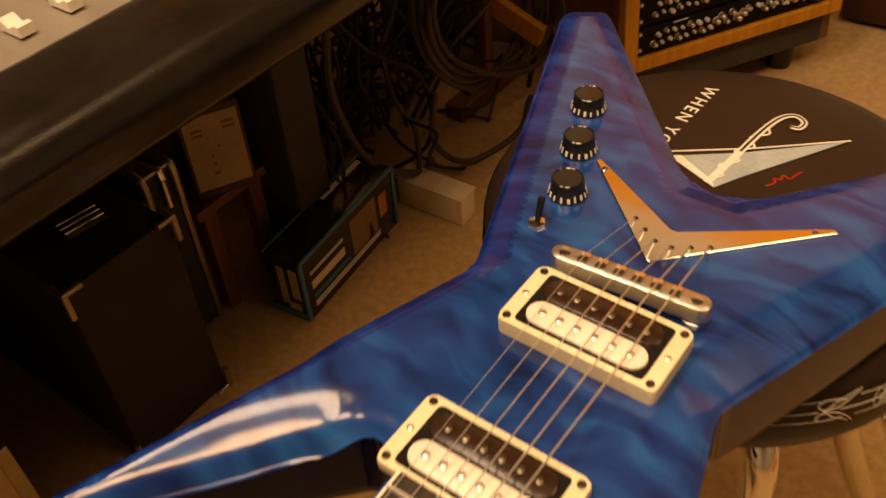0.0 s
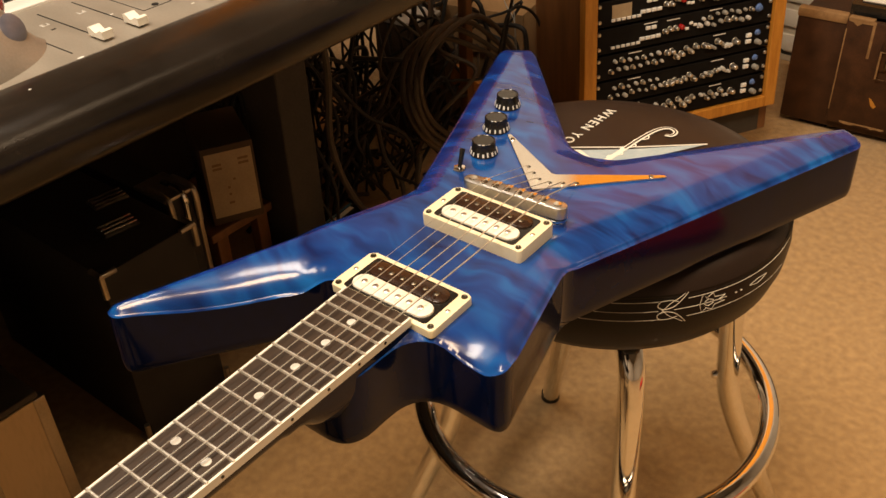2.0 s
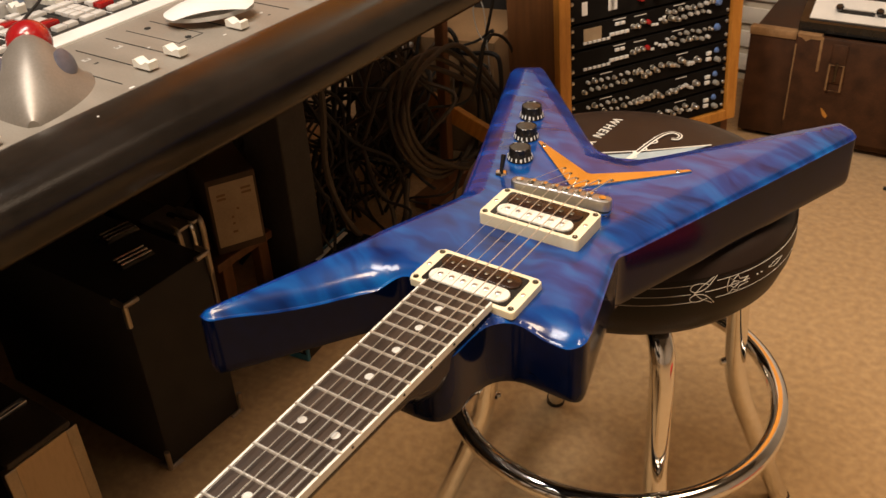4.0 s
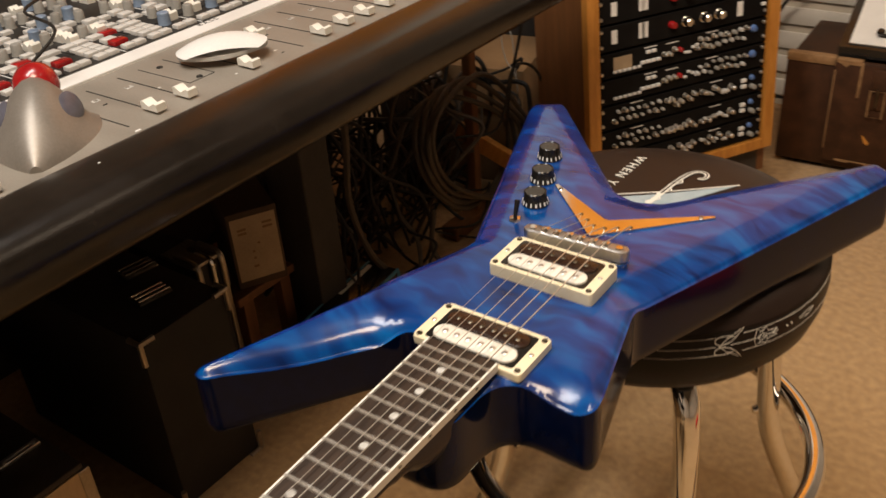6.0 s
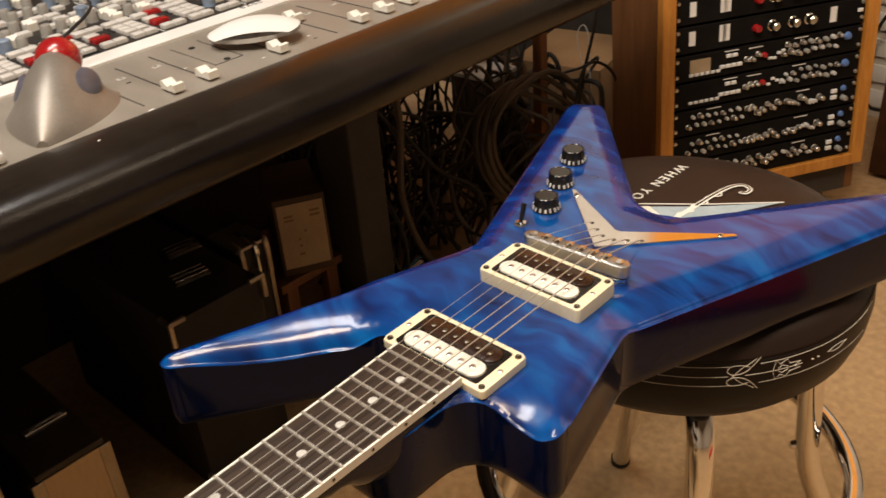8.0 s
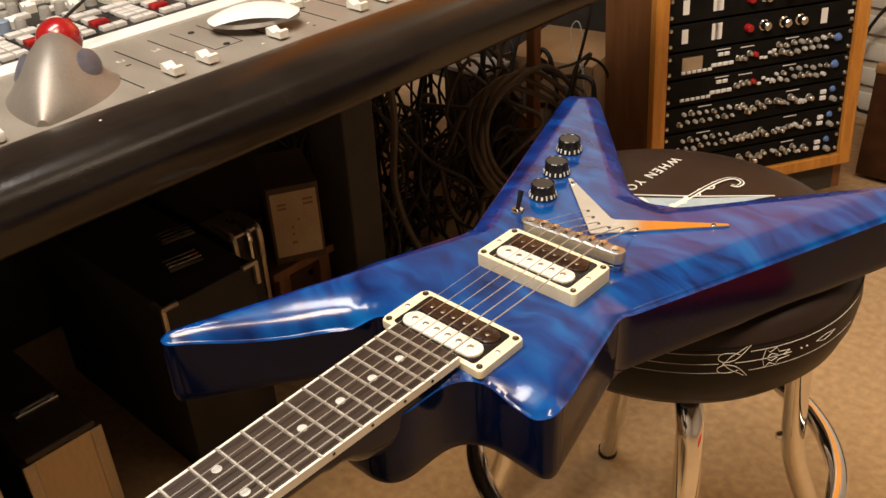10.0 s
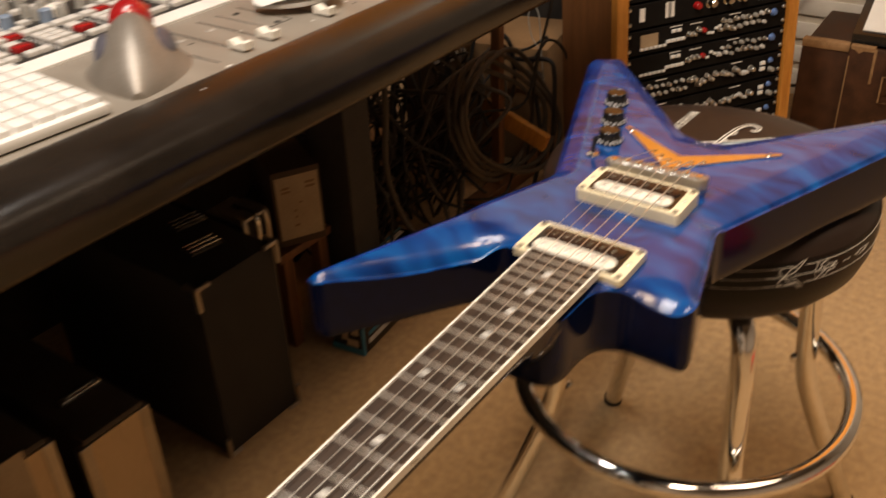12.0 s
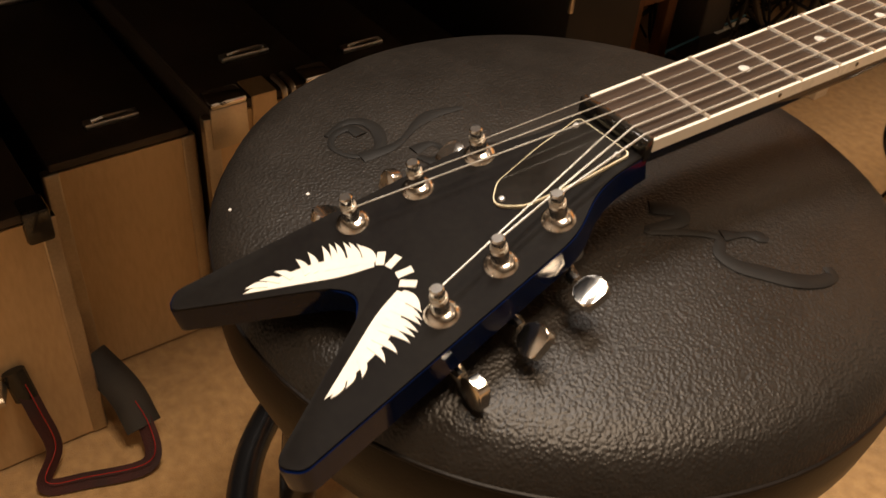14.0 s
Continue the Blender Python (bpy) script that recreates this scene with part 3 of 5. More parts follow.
        w = k / 12.5
        root, tip = at(inner, w).lerp(at(outer, w), 0.25), at(outer, w + 0.13)
        tip = tip + (tip - root) * 0.08
        d = tip - root
        side = Vector((-d.y, d.x)).normalized()
        leaf = []
        for u in np.linspace(0, 1, 7):
            leaf.append(root + d * u + side * (0.0016 * math.sin(math.pi * min(1, 0.25 + 0.75 * u)) + 0.0022 * u * (1 - u) * 2))
        for u in np.linspace(0.85, 0, 6):
            leaf.append(root + d * u - side * (0.0015 * math.sin(math.pi * min(1, 0.25 + 0.75 * u)) - 0.0022 * u * (1 - u) * 2))
        part("badge_feather", prism([place(p) for p in leaf][::sign], 0.0008, 0.00122 + 0.00003 * k), "decal", head, "", False)


for s in (-1, 1):
    feather_wing(s)
for k, (x, y, turn) in enumerate(((-0.0085, -0.1205, 50), (-0.0035, -0.1175, 18), (0.0045, -0.1172, -12), (0.0105, -0.1195, -45))):
    part("badge_bar", box(-0.0018, 0.0018, -0.0036, 0.0036, 0.0008, 0.0012), "decal", head, "", False, pose(x, y, 0, 0, 0, turn))

TUNERS = [(-0.0305, -0.052), (-0.0325, -0.085), (-0.035, -0.118), (0.0245, -0.052), (0.0275, -0.085), (0.032, -0.118)]
turns = [20, 65, -30, 10, 35, 80]
for (x, y), turn in zip(TUNERS, turns):
    s = 1 if x > 0 else -1
    t = part("tuner", lathe([(0, 0.0165), (0.0024, 0.0165), (0.0030, 0.0158), (0.0030, 0.0128), (0.0026, 0.0118), (0.0026, 0.0105), (0.0037, 0.0094), (0.0040, 0.0040), (0.0056, 0.0034), (0.0076, 0.0016), (0.0079, 0.0004)], 24), "tuner", head, "chrome machine head", True, (x, y, 0))
    edge = (0.0375 if s > 0 else 0.0405) + 0.016 * (-y - 0.048) / 0.15
    reach = edge - abs(x)
    low, dy = (-0.021, -0.005) if s > 0 else (-0.013, -0.002)
    far = reach + (0.003 if s > 0 else 0.0025)
    part("gear_housing", box(-0.007, 0.007, -0.008, 0.008, -0.024, -0.0138, 0.002), "tuner", t)
    part("shaft", tube([(0, 0, low), (s * (far + 0.003), dy, low)], 0.0019, 8), "tuner", t)
    part("collar", tube([(s * (far - 0.005), dy, low), (s * far, dy, low)], 0.003, 10), "tuner", t)
    shape = fillet([(0, -0.0035, 0.001), (0.004, -0.0075, 0.003), (0.0125, -0.0072, 0.004), (0.0125, 0.0072, 0.004), (0.004, 0.0075, 0.003), (0, 0.0035, 0.001)], 4)
    kb = prism([(s * p, q) for p, q in shape][::s], -0.0026, 0.0026, 0.0012, 2)
    part("button", kb, "tuner", t, "chrome tuner button", True, Matrix.Translation((s * (far + 0.002), dy, low)) @ pose(0, 0, 0, turn, 0, 0))

# pickups
RING = fillet([(-0.0447, -0.0222, 0.004), (0.0447, -0.0222, 0.004), (0.0447, 0.0222, 0.004), (-0.0447, 0.0222, 0.004)], 5)


def pickup(y, z0, z1, tilt):
    p = part("pickup", prism(RING, z0 - z1, 0.0, 0.0012), "cream", guitar, "humbucker pickup in a cream mounting ring", True, Matrix.Translation((0, y, z1)) @ pose(0, 0, 0, tilt, 0, 0))
    part("pickup_well", prism(fillet([(-0.0365, -0.0185, 0.003), (0.0365, -0.0185, 0.003), (0.0365, 0.0185, 0.003), (-0.0365, 0.0185, 0.003)], 3), -0.001, 0.0002), "black_plastic", p)
    for dy, m in ((-0.0085, "bobbin"), (0.0085, "dark_bobbin")):
        b = part("bobbin", prism([(x, q + dy) for x, q in stadium(0.0675, 0.0158)], -0.003, 0.0018, 0.001), m, p)
        for k in range(6):
            part("pole_piece", lathe([(0, 0.0026), (0.0016, 0.0026), (0.0022, 0.0022), (0.0022, 0.0014)], 12, None, ((k - 2.5) * 0.0099, dy, 0)), "dark_screw" if dy > 0 else "nickel", b)
    for x in (-0.0405, 0.0405):
        for dy in (-0.018, 0.018):
            part("screw", lathe([(0, 0.0002), (0.0008, 0.0002), (0.0015, 0.0008), (0.0021, 0.0008), (0.0025, -0.0004)], 12, None, (x, dy, 0)), "dark_screw", p)
        part("screw", lathe([(0, 0.001), (0.0012, 0.001), (0.0018, 0.0006), (0.0019, -0.0004)], 12, None, (x, 0, 0)), "nickel", p)


pickup(-0.1445, TOP - BACK, 0.6062 - BACK, 1.5)
pickup(-0.0458, TOP - BACK, 0.6112 - BACK, 1.5)

# bridge and V-shaped string plate
ZT = TOP - BACK
bridge = part("bridge", prism(stadium(0.090, 0.0125), ZT + 0.0065, ZT + 0.0160, 0.002), "nickel", guitar, "nickel bridge with six saddles", True, pose(0, -0.010, 0, 0, 0, 4))
for k in range(6):
    part("saddle", prism([(-0.003, -0.0045), (0.003, -0.0045), (0.003, 0.0035), (-0.003, 0.0035)], ZT + 0.0135, ZT + 0.0180, 0.0012), "chrome", bridge, "", True, ((k - 2.5) * 0.0103, 0.0005, 0))
for x in (-0.037, 0.037):
    part("post", lathe([(0, 0.0160), (0.003, 0.0160), (0.0035, 0.006), (0.0078, 0.0055), (0.0078, 0.0037), (0.004, 0.0032), (0.0068, 0.002), (0.0068, 0.0)], 18, None, (x, 0, ZT)), "chrome", bridge)
    part("post_screw", lathe([(0, 0.0169), (0.003, 0.0167), (0.0036, 0.0157)], 14, None, (x, 0, ZT)), "chrome", bridge)
PLATE = fillet([(-0.003, 0.018, 0.003), (0.0748, 0.0955, 0.001), (0.0720, 0.0972, 0.001), (-0.002, 0.0475, 0.004), (-0.0690, 0.0845, 0.001), (-0.0720, 0.0828, 0.001)], 3)
plate = part("string_plate", prism(PLATE, ZT - 0.001, ZT + 0.0016, 0.0005), "chrome", guitar, "V-shaped chrome string plate", False)
for x, y in ((-0.0625, 0.0780), (0.0640, 0.0890)):
    part("screw", lathe([(0, 0.0034), (0.0014, 0.003), (0.002, 0.0016)], 12, None, (x, y, ZT)), "chrome", plate)

# strings
ANCHOR = [(-0.025, 0.047), (-0.016, 0.041), (-0.007, 0.0355), (0.003, 0.0355), (0.012, 0.041), (0.021, 0.047)]
ORDER = [0, 1, 2, 5, 4, 3]
for k in range(6):
    xb, xn = (k - 2.5) * 0.0103, (k - 2.5) * 0.0070
    ax, ay = ANCHOR[k]
    zn = fret_z(nut_y) + 0.0017
    px, py = TUNERS[ORDER[k]]
    post = head_m @ Vector((px + (0.0026 if px < 0 else -0.0026), py, 0.0112))
    pts = [(ax, ay, ZT + 0.001), (ax * 0.96 + xb * 0.04, ay - 0.003, ZT + 0.004), (xb, -0.010 + 0.07 * xb, ZT + 0.0185), (xn, nut_y, zn), tuple(post)]
    part("string", tube(pts, 0.0002 + 0.00007 * k, 6), "string", guitar, "", True)
    part("string_hole", lathe([(0, 0.0018), (0.0016, 0.0018), (0.0018, 0.0012)], 10, None, (ax, ay, ZT)), "black_plastic", plate)
    part("string_wrap", tube([(0.0033 * math.cos(a), 0.0033 * math.sin(a), 0.0098 + 0.0004 * a / 2) for a in np.linspace(0, 12, 40)], 0.0004, 5), "string", head, "", True, (px, py, 0))

# knobs, switch, strap button
for x, y, a in ((-0.0707, 0.0468, 0), (-0.0868, 0.0872, 20), (-0.1045, 0.1300, 50)):
    k = part("knob", lathe([(0, 0.0150), (0.0086, 0.0150), (0.0094, 0.0157), (0.0101, 0.0150), (0.0106, 0.0070), (0.0110, 0.0058), (0.0120, 0.0016), (0.0122, 0.0005), (0.0118, 0.0)], 36), "black_plastic", guitar, "black speed knob with white numerals", True, pose(x, y, ZT, 0, 0, a) @ Matrix.Diagonal((0.98, 0.98, 0.80, 1)))
    for i in range(17):
        t = radians(-168 + 21 * i)
        part("numeral", box(-0.0005 - 0.0006 * (i % 2), 0.0007, -0.0003, 0.0003, 0, 0.0036 + 0.0006 * (i % 3)), "white_paint", k, "", False, Matrix.Translation((0.0119 * math.sin(t), 0.0119 * math.cos(t), 0.0018)) @ pose(0, 0, 0, 0, 0, -math.degrees(t)) @ pose(0, 0, 0, 13, 0, 0))
sw = part("toggle_switch", lathe([(0, 0.0022), (0.0030, 0.0022), (0.0052, 0.0018), (0.0058, 0.0)], 6), "chrome", guitar, "small toggle switch with chrome nut", True, (-0.0712, 0.0136, ZT))
part("lever", tube([(0, 0, 0.001), (0.0, 0.002, 0.007), (0.0, 0.005, 0.0165)], lambda w: 0.0016 + 0.0008 * w, 10), "black_plastic", sw)
part("strap_button", lathe([(0, 0.003), (0.002, 0.0028), (0.0022, 0.002), (0.0014, 0.0)], 14), "black_metal", guitar, "small dark strap screw", True, Matrix.Translation((0.066, -0.1598, 0.030)) @ pose(0, 0, 0, 90, 0, 0))


# ---- stools ----
def stool(centre, top, legs, turn, label, smooth_top, dome, rk=1.0):
    cx, cy = centre
    s = thing("bar_stool", pose(cx, cy, 0, 0, 0, turn), label, "stool", "padded stools")
    seat = part("seat", lathe([(r * rk, z) for r, z in [(0, top + dome), (0.06, top + dome * 0.9), (0.12, top + dome * 0.45), (0.15, top), (0.165, top - 0.004), (0.174, top - 0.011), (0.1785, top - 0.021)]], 96), smooth_top, s, "black vinyl seat top")
    part("piping", tube([(0.1785 * rk * math.cos(a), 0.1785 * rk * math.sin(a), top - 0.0225) for a in np.linspace(0, 2 * math.pi, 97)[:-1]], 0.0014 if legs != "chrome" else 0.0006, 8, None, True), "seat_smooth", seat)
    part("seat_side", lathe([(r * rk, z) for r, z in [(0.1785, top - (0.024 if legs != "chrome" else 0.0195)), (0.1790, top - 0.026), (0.1805, top - 0.040), (0.1785, top - 0.058), (0.172, top - 0.077), (0.160, top - 0.091), (0.150, top - 0.095), (0, top - 0.095)]], 96), "seat_smooth", seat, "black vinyl seat side")
    part("swivel_plate", lathe([(0, top - 0.095), (0.085, top - 0.095), (0.085, top - 0.105), (0.03, top - 0.110), (0, top - 0.110)], 32), "black_metal", s)
    z = top - 0.107
    for k in range(4):
        a = radians(45 + 90 * k)
        path = smooth_path([(r * math.cos(a), r * math.sin(a), h) for r, h in ((0.05, z), (0.105, z - 0.002), (0.132, z - 0.016), (0.142, z - 0.05), (0.148, 0.31), (0.155, 0.245), (0.180, 0.17), (0.246, 0.012))], 8)
        leg = part("leg", tube(path, 0.0125, 14), legs, s)
        part("foot_cap", lathe([(0, 0.012), (0.0135, 0.012), (0.0140, 0.002), (0.012, 0.0), (0, 0)], 16, None, (0.248 * math.cos(a), 0.248 * math.sin(a), 0)), "black_plastic", leg)
        part("bolt", lathe([(0, 0.006), (0.004, 0.005), (0.0055, 0.0)], 12), legs, leg, "", True, Matrix.Translation((0.140 * math.cos(a + 0.02), 0.140 * math.sin(a + 0.02), 0.262)) @ pose(0, 0, 0, 0, -90, math.degrees(a)))
    part("foot_ring", tube([(0.189 * math.cos(a), 0.189 * math.sin(a), 0.259) for a in np.linspace(0, 2 * math.pi, 97)[:-1]], 0.011, 14, None, True), legs, s, "round foot ring")
    return s, seat


S1, S2 = (-0.018, 0.174), (-0.041, -0.610)
SK = 0.945
stool_a, seat_a = stool(S1, 0.539, "chrome", -3, "chrome-legged round stool with printed black seat under the guitar body", "seat_top", 0.001, SK)
stool_b, seat_b = stool(S2, 0.532, "black_metal", 20, "round stool with embossed black vinyl seat under the headstock", "seat_black", 0.010, 1.045)

# printed and stitched details of the two seats
inv = stool_a.matrix_basis.inverted()
ZS = 0.5405


def on_seat(x, y, z, turn=0.0):
    return inv @ Matrix.Translation((x, y, z)) @ pose(0, 0, 0, 0, 0, turn)


text("seat_lettering", "WHEN YO", 0.0150, "decal", seat_a, on_seat(-0.0785, 0.238, ZS, -92), "cream printed words on the seat")
blade = [(-0.066, 0.184), (-0.024, 0.168), (-0.012, 0.190), (0.034, 0.2655), (-0.022, 0.2160), (-0.050, 0.1955)]
part("seat_print", prism(blade, 0, 0.0006), "decal_blue", seat_a, "pale blue printed blade shape with white edges", False, on_seat(0, 0, ZS - 0.0003))
part("seat_print", prism([(-0.066, 0.184), (-0.024, 0.168), (-0.028, 0.174), (-0.059, 0.189)], 0, 0.0003), "decal", seat_a, "white printed edge", False, on_seat(0, 0, ZS + 0.0004))
part("seat_print", tube([(-0.070, 0.1880, 0), (-0.020, 0.2230, 0), (0.036, 0.2685, 0)], 0.0007, 6), "decal", seat_a, "", True, on_seat(0, 0, ZS))
hook = smooth_path([(-0.030, 0.170, 0), (-0.026, 0.205, 0), (-0.022, 0.245, 0), (-0.017, 0.268, 0), (-0.009, 0.277, 0), (0.000, 0.273, 0), (0.000, 0.264, 0), (-0.006, 0.262, 0)], 8)
part("seat_print", tube(hook, lambda w: 0.0029 - 0.0008 * w, 10, None, False, 0.10), "decal", seat_a, "cream printed hooked emblem", True, on_seat(0, 0, ZS + 0.0006))
curls = smooth_path([(-0.030 + 0.011 * k / 8 + (0.0045 if k % 2 else -0.004), 0.172 + 0.0105 * k, 0) for k in range(9)], 6)
part("seat_print", tube(curls, 0.0008, 8, None, False, 0.3), "decal", seat_a, "", True, on_seat(0, 0, ZS + 0.0008))
part("seat_print", tube(hook[10:], lambda w: 0.0011 - 0.0004 * w, 8, None, False, 0.2), "seat_top", seat_a, "dark line inside the printed emblem", True, on_seat(0, 0, ZS + 0.0010))
sign = smooth_path([(0.005, 0.189, 0), (0.009, 0.195, 0), (0.007, 0.199, 0), (0.011, 0.201, 0), (0.011, 0.206, 0), (0.016, 0.204, 0), (0.018, 0.211, 0), (0.020, 0.216, 0)], 6)
part("seat_print", tube(sign, 0.0009, 6, None, False, 0.3), "red", seat_a, "red printed scribble", True, on_seat(0, 0, ZS))

# pinstripes round the printed seat, facing the camera's side
def side_point(a, dz):
    r = float(np.interp(-dz, (0.0195, 0.026, 0.040, 0.058, 0.077), (0.1785, 0.1790, 0.1805, 0.1785, 0.172))) * SK + 0.0002
    return (r * math.cos(radians(a)), r * math.sin(radians(a)), 0.541 + dz)


def stripe(pts, r=0.0004, soft=True, label=""):
    line = [(q.x, q.y) for q in smooth_path([(a, z, 0) for a, z in pts], 6)] if soft else pts
    part("pinstripe", tube([side_point(a, z) for a, z in line], r, 5), "decal", seat_a, label)


for dz, a0, a1 in ((-0.027, -74, -43), (-0.027, -34.5, 12), (-0.036, -72, -43), (-0.036, -38.5, -22), (-0.045, -78, -42), (-0.045, -34.5, 6)):
    stripe([(a, dz) for a in np.linspace(a0, a1, 16)], 0.00024, False, "thin cream pinstripe")
for s in (-1, 1):
    # a pair of looped curls crossing at the middle line, a barbed arrowhead, a slender leaf
    stripe([(-34.6, -0.036 + 0.0150 * s), (-36.4, -0.036 + 0.0085 * s), (-38.6, -0.036 + 0.0030 * s), (-41.4, -0.036 + 0.0012 * s), (-43.2, -0.036 + 0.0042 * s), (-42.4, -0.036 + 0.0088 * s), (-39.6, -0.036 + 0.0092 * s), (-37.4, -0.036 + 0.0072 * s)], 0.0003)
    stripe([(-35.6, -0.036 + 0.0142 * s), (-37.6, -0.036 + 0.0100 * s), (-39.8, -0.036 + 0.0060 * s), (-42.0, -0.036 - 0.0010 * s)], 0.00026)
    stripe([(-30.8, -0.036 + 0.0010 * s), (-30.0, -0.036 + 0.0092 * s), (-28.8, -0.036 + 0.0048 * s), (-26.8, -0.036 + 0.0082 * s), (-26.0, -0.036 + 0.0036 * s), (-22.6, -0.036 + 0.0028 * s), (-24.6, -0.036)], 0.0003, False)
    stripe([(-29.4, -0.036 + 0.0010 * s), (-28.2, -0.036 + 0.0034 * s), (-26.4, -0.036 + 0.0012 * s)], 0.0003, False)
    stripe([(-13.0, -0.036), (-9.5, -0.036 + 0.0022 * s), (-5.0, -0.035)], 0.00022)
for a in (-18.6, -16.6):
    stripe([(a - 0.25, -0.036), (a + 0.25, -0.036)], 0.0006, False)

invb = stool_b.matrix_basis.inverted()
EMBOSS = [([(-0.124, -0.687), (-0.134, -0.689), (-0.132, -0.700), (-0.121, -0.706), (-0.108, -0.700), (-0.108, -0.686), (-0.122, -0.678), (-0.135, -0.679), (-0.140, -0.689), (-0.134, -0.703)], 0.0026),
          ([(-0.105, -0.699), (-0.105, -0.677), (-0.115, -0.658), (-0.120, -0.643), (-0.117, -0.625)], 0.0030),
          ([(-0.095, -0.673), (-0.095, -0.661), (-0.084, -0.660), (-0.081, -0.669), (-0.089, -0.674)], 0.0026),
          ([(0.007, -0.600), (0.016, -0.590), (0.023, -0.595), (0.020, -0.614), (0.032, -0.595), (0.041, -0.586), (0.049, -0.594), (0.059, -0.593), (0.069, -0.585), (0.079, -0.576), (0.085, -0.565), (0.086, -0.555), (0.081, -0.552)], 0.0036),
          ([(0.040, -0.583), (0.047, -0.569), (0.054, -0.564)], 0.0030)]


def seat_height(x, y):
    """Height of the domed second seat."""
    r = math.hypot(x - S2[0], y - S2[1]) / 1.045
    return 0.532 + float(np.interp(r, (0, 0.06, 0.12, 0.15), (0.010, 0.009, 0.0045, 0)))


for pts, r in EMBOSS:
    line = [(q.x, q.y, seat_height(q.x, q.y) + 0.0005) for q in smooth_path([(x, y, 0) for x, y in pts], 7)]
    part("embossing", tube(line, lambda w: r * (1.05 + 0.4 * math.cos(9 * w)), 8, None, False, 0.13), "emboss", seat_b, "embossed scroll on the seat", True, invb)
for x, y, r in ((-0.095, -0.736, 0.0011), (-0.106, -0.773, 0.0009)):
    part("speck", lathe([(0, 0.0005), (r * 0.7, 0.0004), (r, 0)], 7), "white_paint", seat_b, "white paint speck", True, invb @ Matrix.Translation((x, y, seat_height(x, y) + 0.0002)))


# ---- mixing console ----
PZ = 0.664
Y0, Y1 = -1.35, 0.70
console = thing("mixing_console", (-0.45, Y0, 0), "large mixing console with grey fader panel and black padded armrest", "mixing console")


def con(bm, name, m, label="", parent=None, smooth=False):
    """A piece of the console, given in room coordinates."""
    bmesh.ops.translate(bm, verts=bm.verts, vec=(0.45, -Y0, 0))
    return part(name, bm, m, parent or console, label, smooth)


def along_y(profile, y0, y1, cuts=1):
    bm = bmesh.new()
    rings = [[bm.verts.new((x, y, z)) for x, z in profile] for y in np.linspace(y0, y1, cuts + 1)]
    n = len(profile)
    for a, b in zip(rings, rings[1:]):
        for i in range(n):
            bm.faces.new((a[i], a[(i + 1) % n], b[(i + 1) % n], b[i]))
    bm.faces.new(rings[0][::-1])
    bm.faces.new(rings[-1])
    return bm


con(box(-0.570, -0.372, Y0, Y1, PZ - 0.03, PZ), "fader_panel", "panel", "worn grey metal fader panel")
nose = [(-0.372, 0.670), (-0.3705, 0.6745), (-0.367, 0.6772), (-0.362, 0.6785), (-0.350, 0.6795), (-0.338, 0.6798), (-0.326, 0.6794)]
nose += [(-0.321 + 0.032 * math.sin(a), 0.652 + 0.0265 * math.cos(a)) for a in np.linspace(0.25, 1.75, 10)]
nose += [(-0.291, 0.632), (-0.297, 0.6235), (-0.306, 0.620), (-0.372, 0.620)]
con(along_y(nose, Y0, Y1, 20), "armrest", "bolster", "black padded vinyl armrest", None, True)
con(box(-1.15, -0.362, Y0, Y1, 0.598, 0.6195, 0.003), "base_board", "void", "black board under the console")
con(box(-0.580, -0.551, Y0, Y1, PZ - 0.004, PZ + 0.003, 0.001), "write_strip", "white_paint", "white marking strip")
con(box(-1.15, -0.581, Y0, Y1, PZ - 0.06, PZ + 0.002), "module_panel", "dark_panel", "charcoal button panel")
for y0, y1 in ((0.318, 0.382), (-1.30, -1.24)):
    con(box(-0.74, -0.655, y0, y1, 0.0, 0.60, 0.003), "leg", "void", "black console leg")
con(box(-1.15, -1.12, Y0, Y1, 0.0, 0.60), "back_board", "void", "black rear board")

# writing on the marking strip, as plain strokes
text("pen_writing", "BASS", 0.0115, "slot", console, Matrix.Translation((-0.574 + 0.45, 0.135 - Y0, PZ + 0.0031)) @ pose(0, 0, 0, 0, 0, 88), "word written in black pen on the strip", 0.0001)
for k in range(4):
    con(box(-0.570, -0.561, 0.35 + 0.006 * k, 0.3515 + 0.006 * k, PZ + 0.003, PZ + 0.0034), "pen_stroke", "slot")

PITCH = 0.0375
cap_bm = along_y([(-0.011, 0), (-0.011, 0.0095), (-0.0075, 0.0105), (-0.001, 0.0055), (0.001, 0.0055), (0.0075, 0.0105), (0.011, 0.0095), (0.011, 0)], -0.0058, 0.0058)
cap_bm.transform(Matrix.Diagonal((1.06, 0.98, 0.78, 1)))
cap0 = part("fader_cap", cap_bm, "ivory", console, "ivory fader cap", True)
slot0 = part("fader_slot", box(-0.058, 0.058, -0.0006, 0.0006, -0.0005, 0.0005), "slot", console, "", False)
screw0 = part("panel_screw", lathe([(0, 0.0012), (0.002, 0.001), (0.0024, 0)], 10), "panel", console)
mark0 = part("panel_mark", box(-0.0032, 0.0032, -0.004, 0.004, 0, 0.0003), "pale_grey", console, "", False)
first = True
for k, y in enumerate((-0.071, -0.032, 0.055, 0.128, 0.167, 0.206, 0.243, 0.281, 0.319, 0.357, 0.395, 0.433, 0.471, 0.509, 0.547, 0.585, -0.108)):
    x = -0.487 if k == 3 else -0.421 - (0.012 if k in (9, 12) else 0)
    at = Vector((x + 0.45, y - Y0, PZ + 0.0025))
    sl = Vector((-0.471 + 0.45, y - Y0, PZ))
    sc = Vector((-0.497 + 0.45, y - 0.012 - Y0, PZ))
    if first:
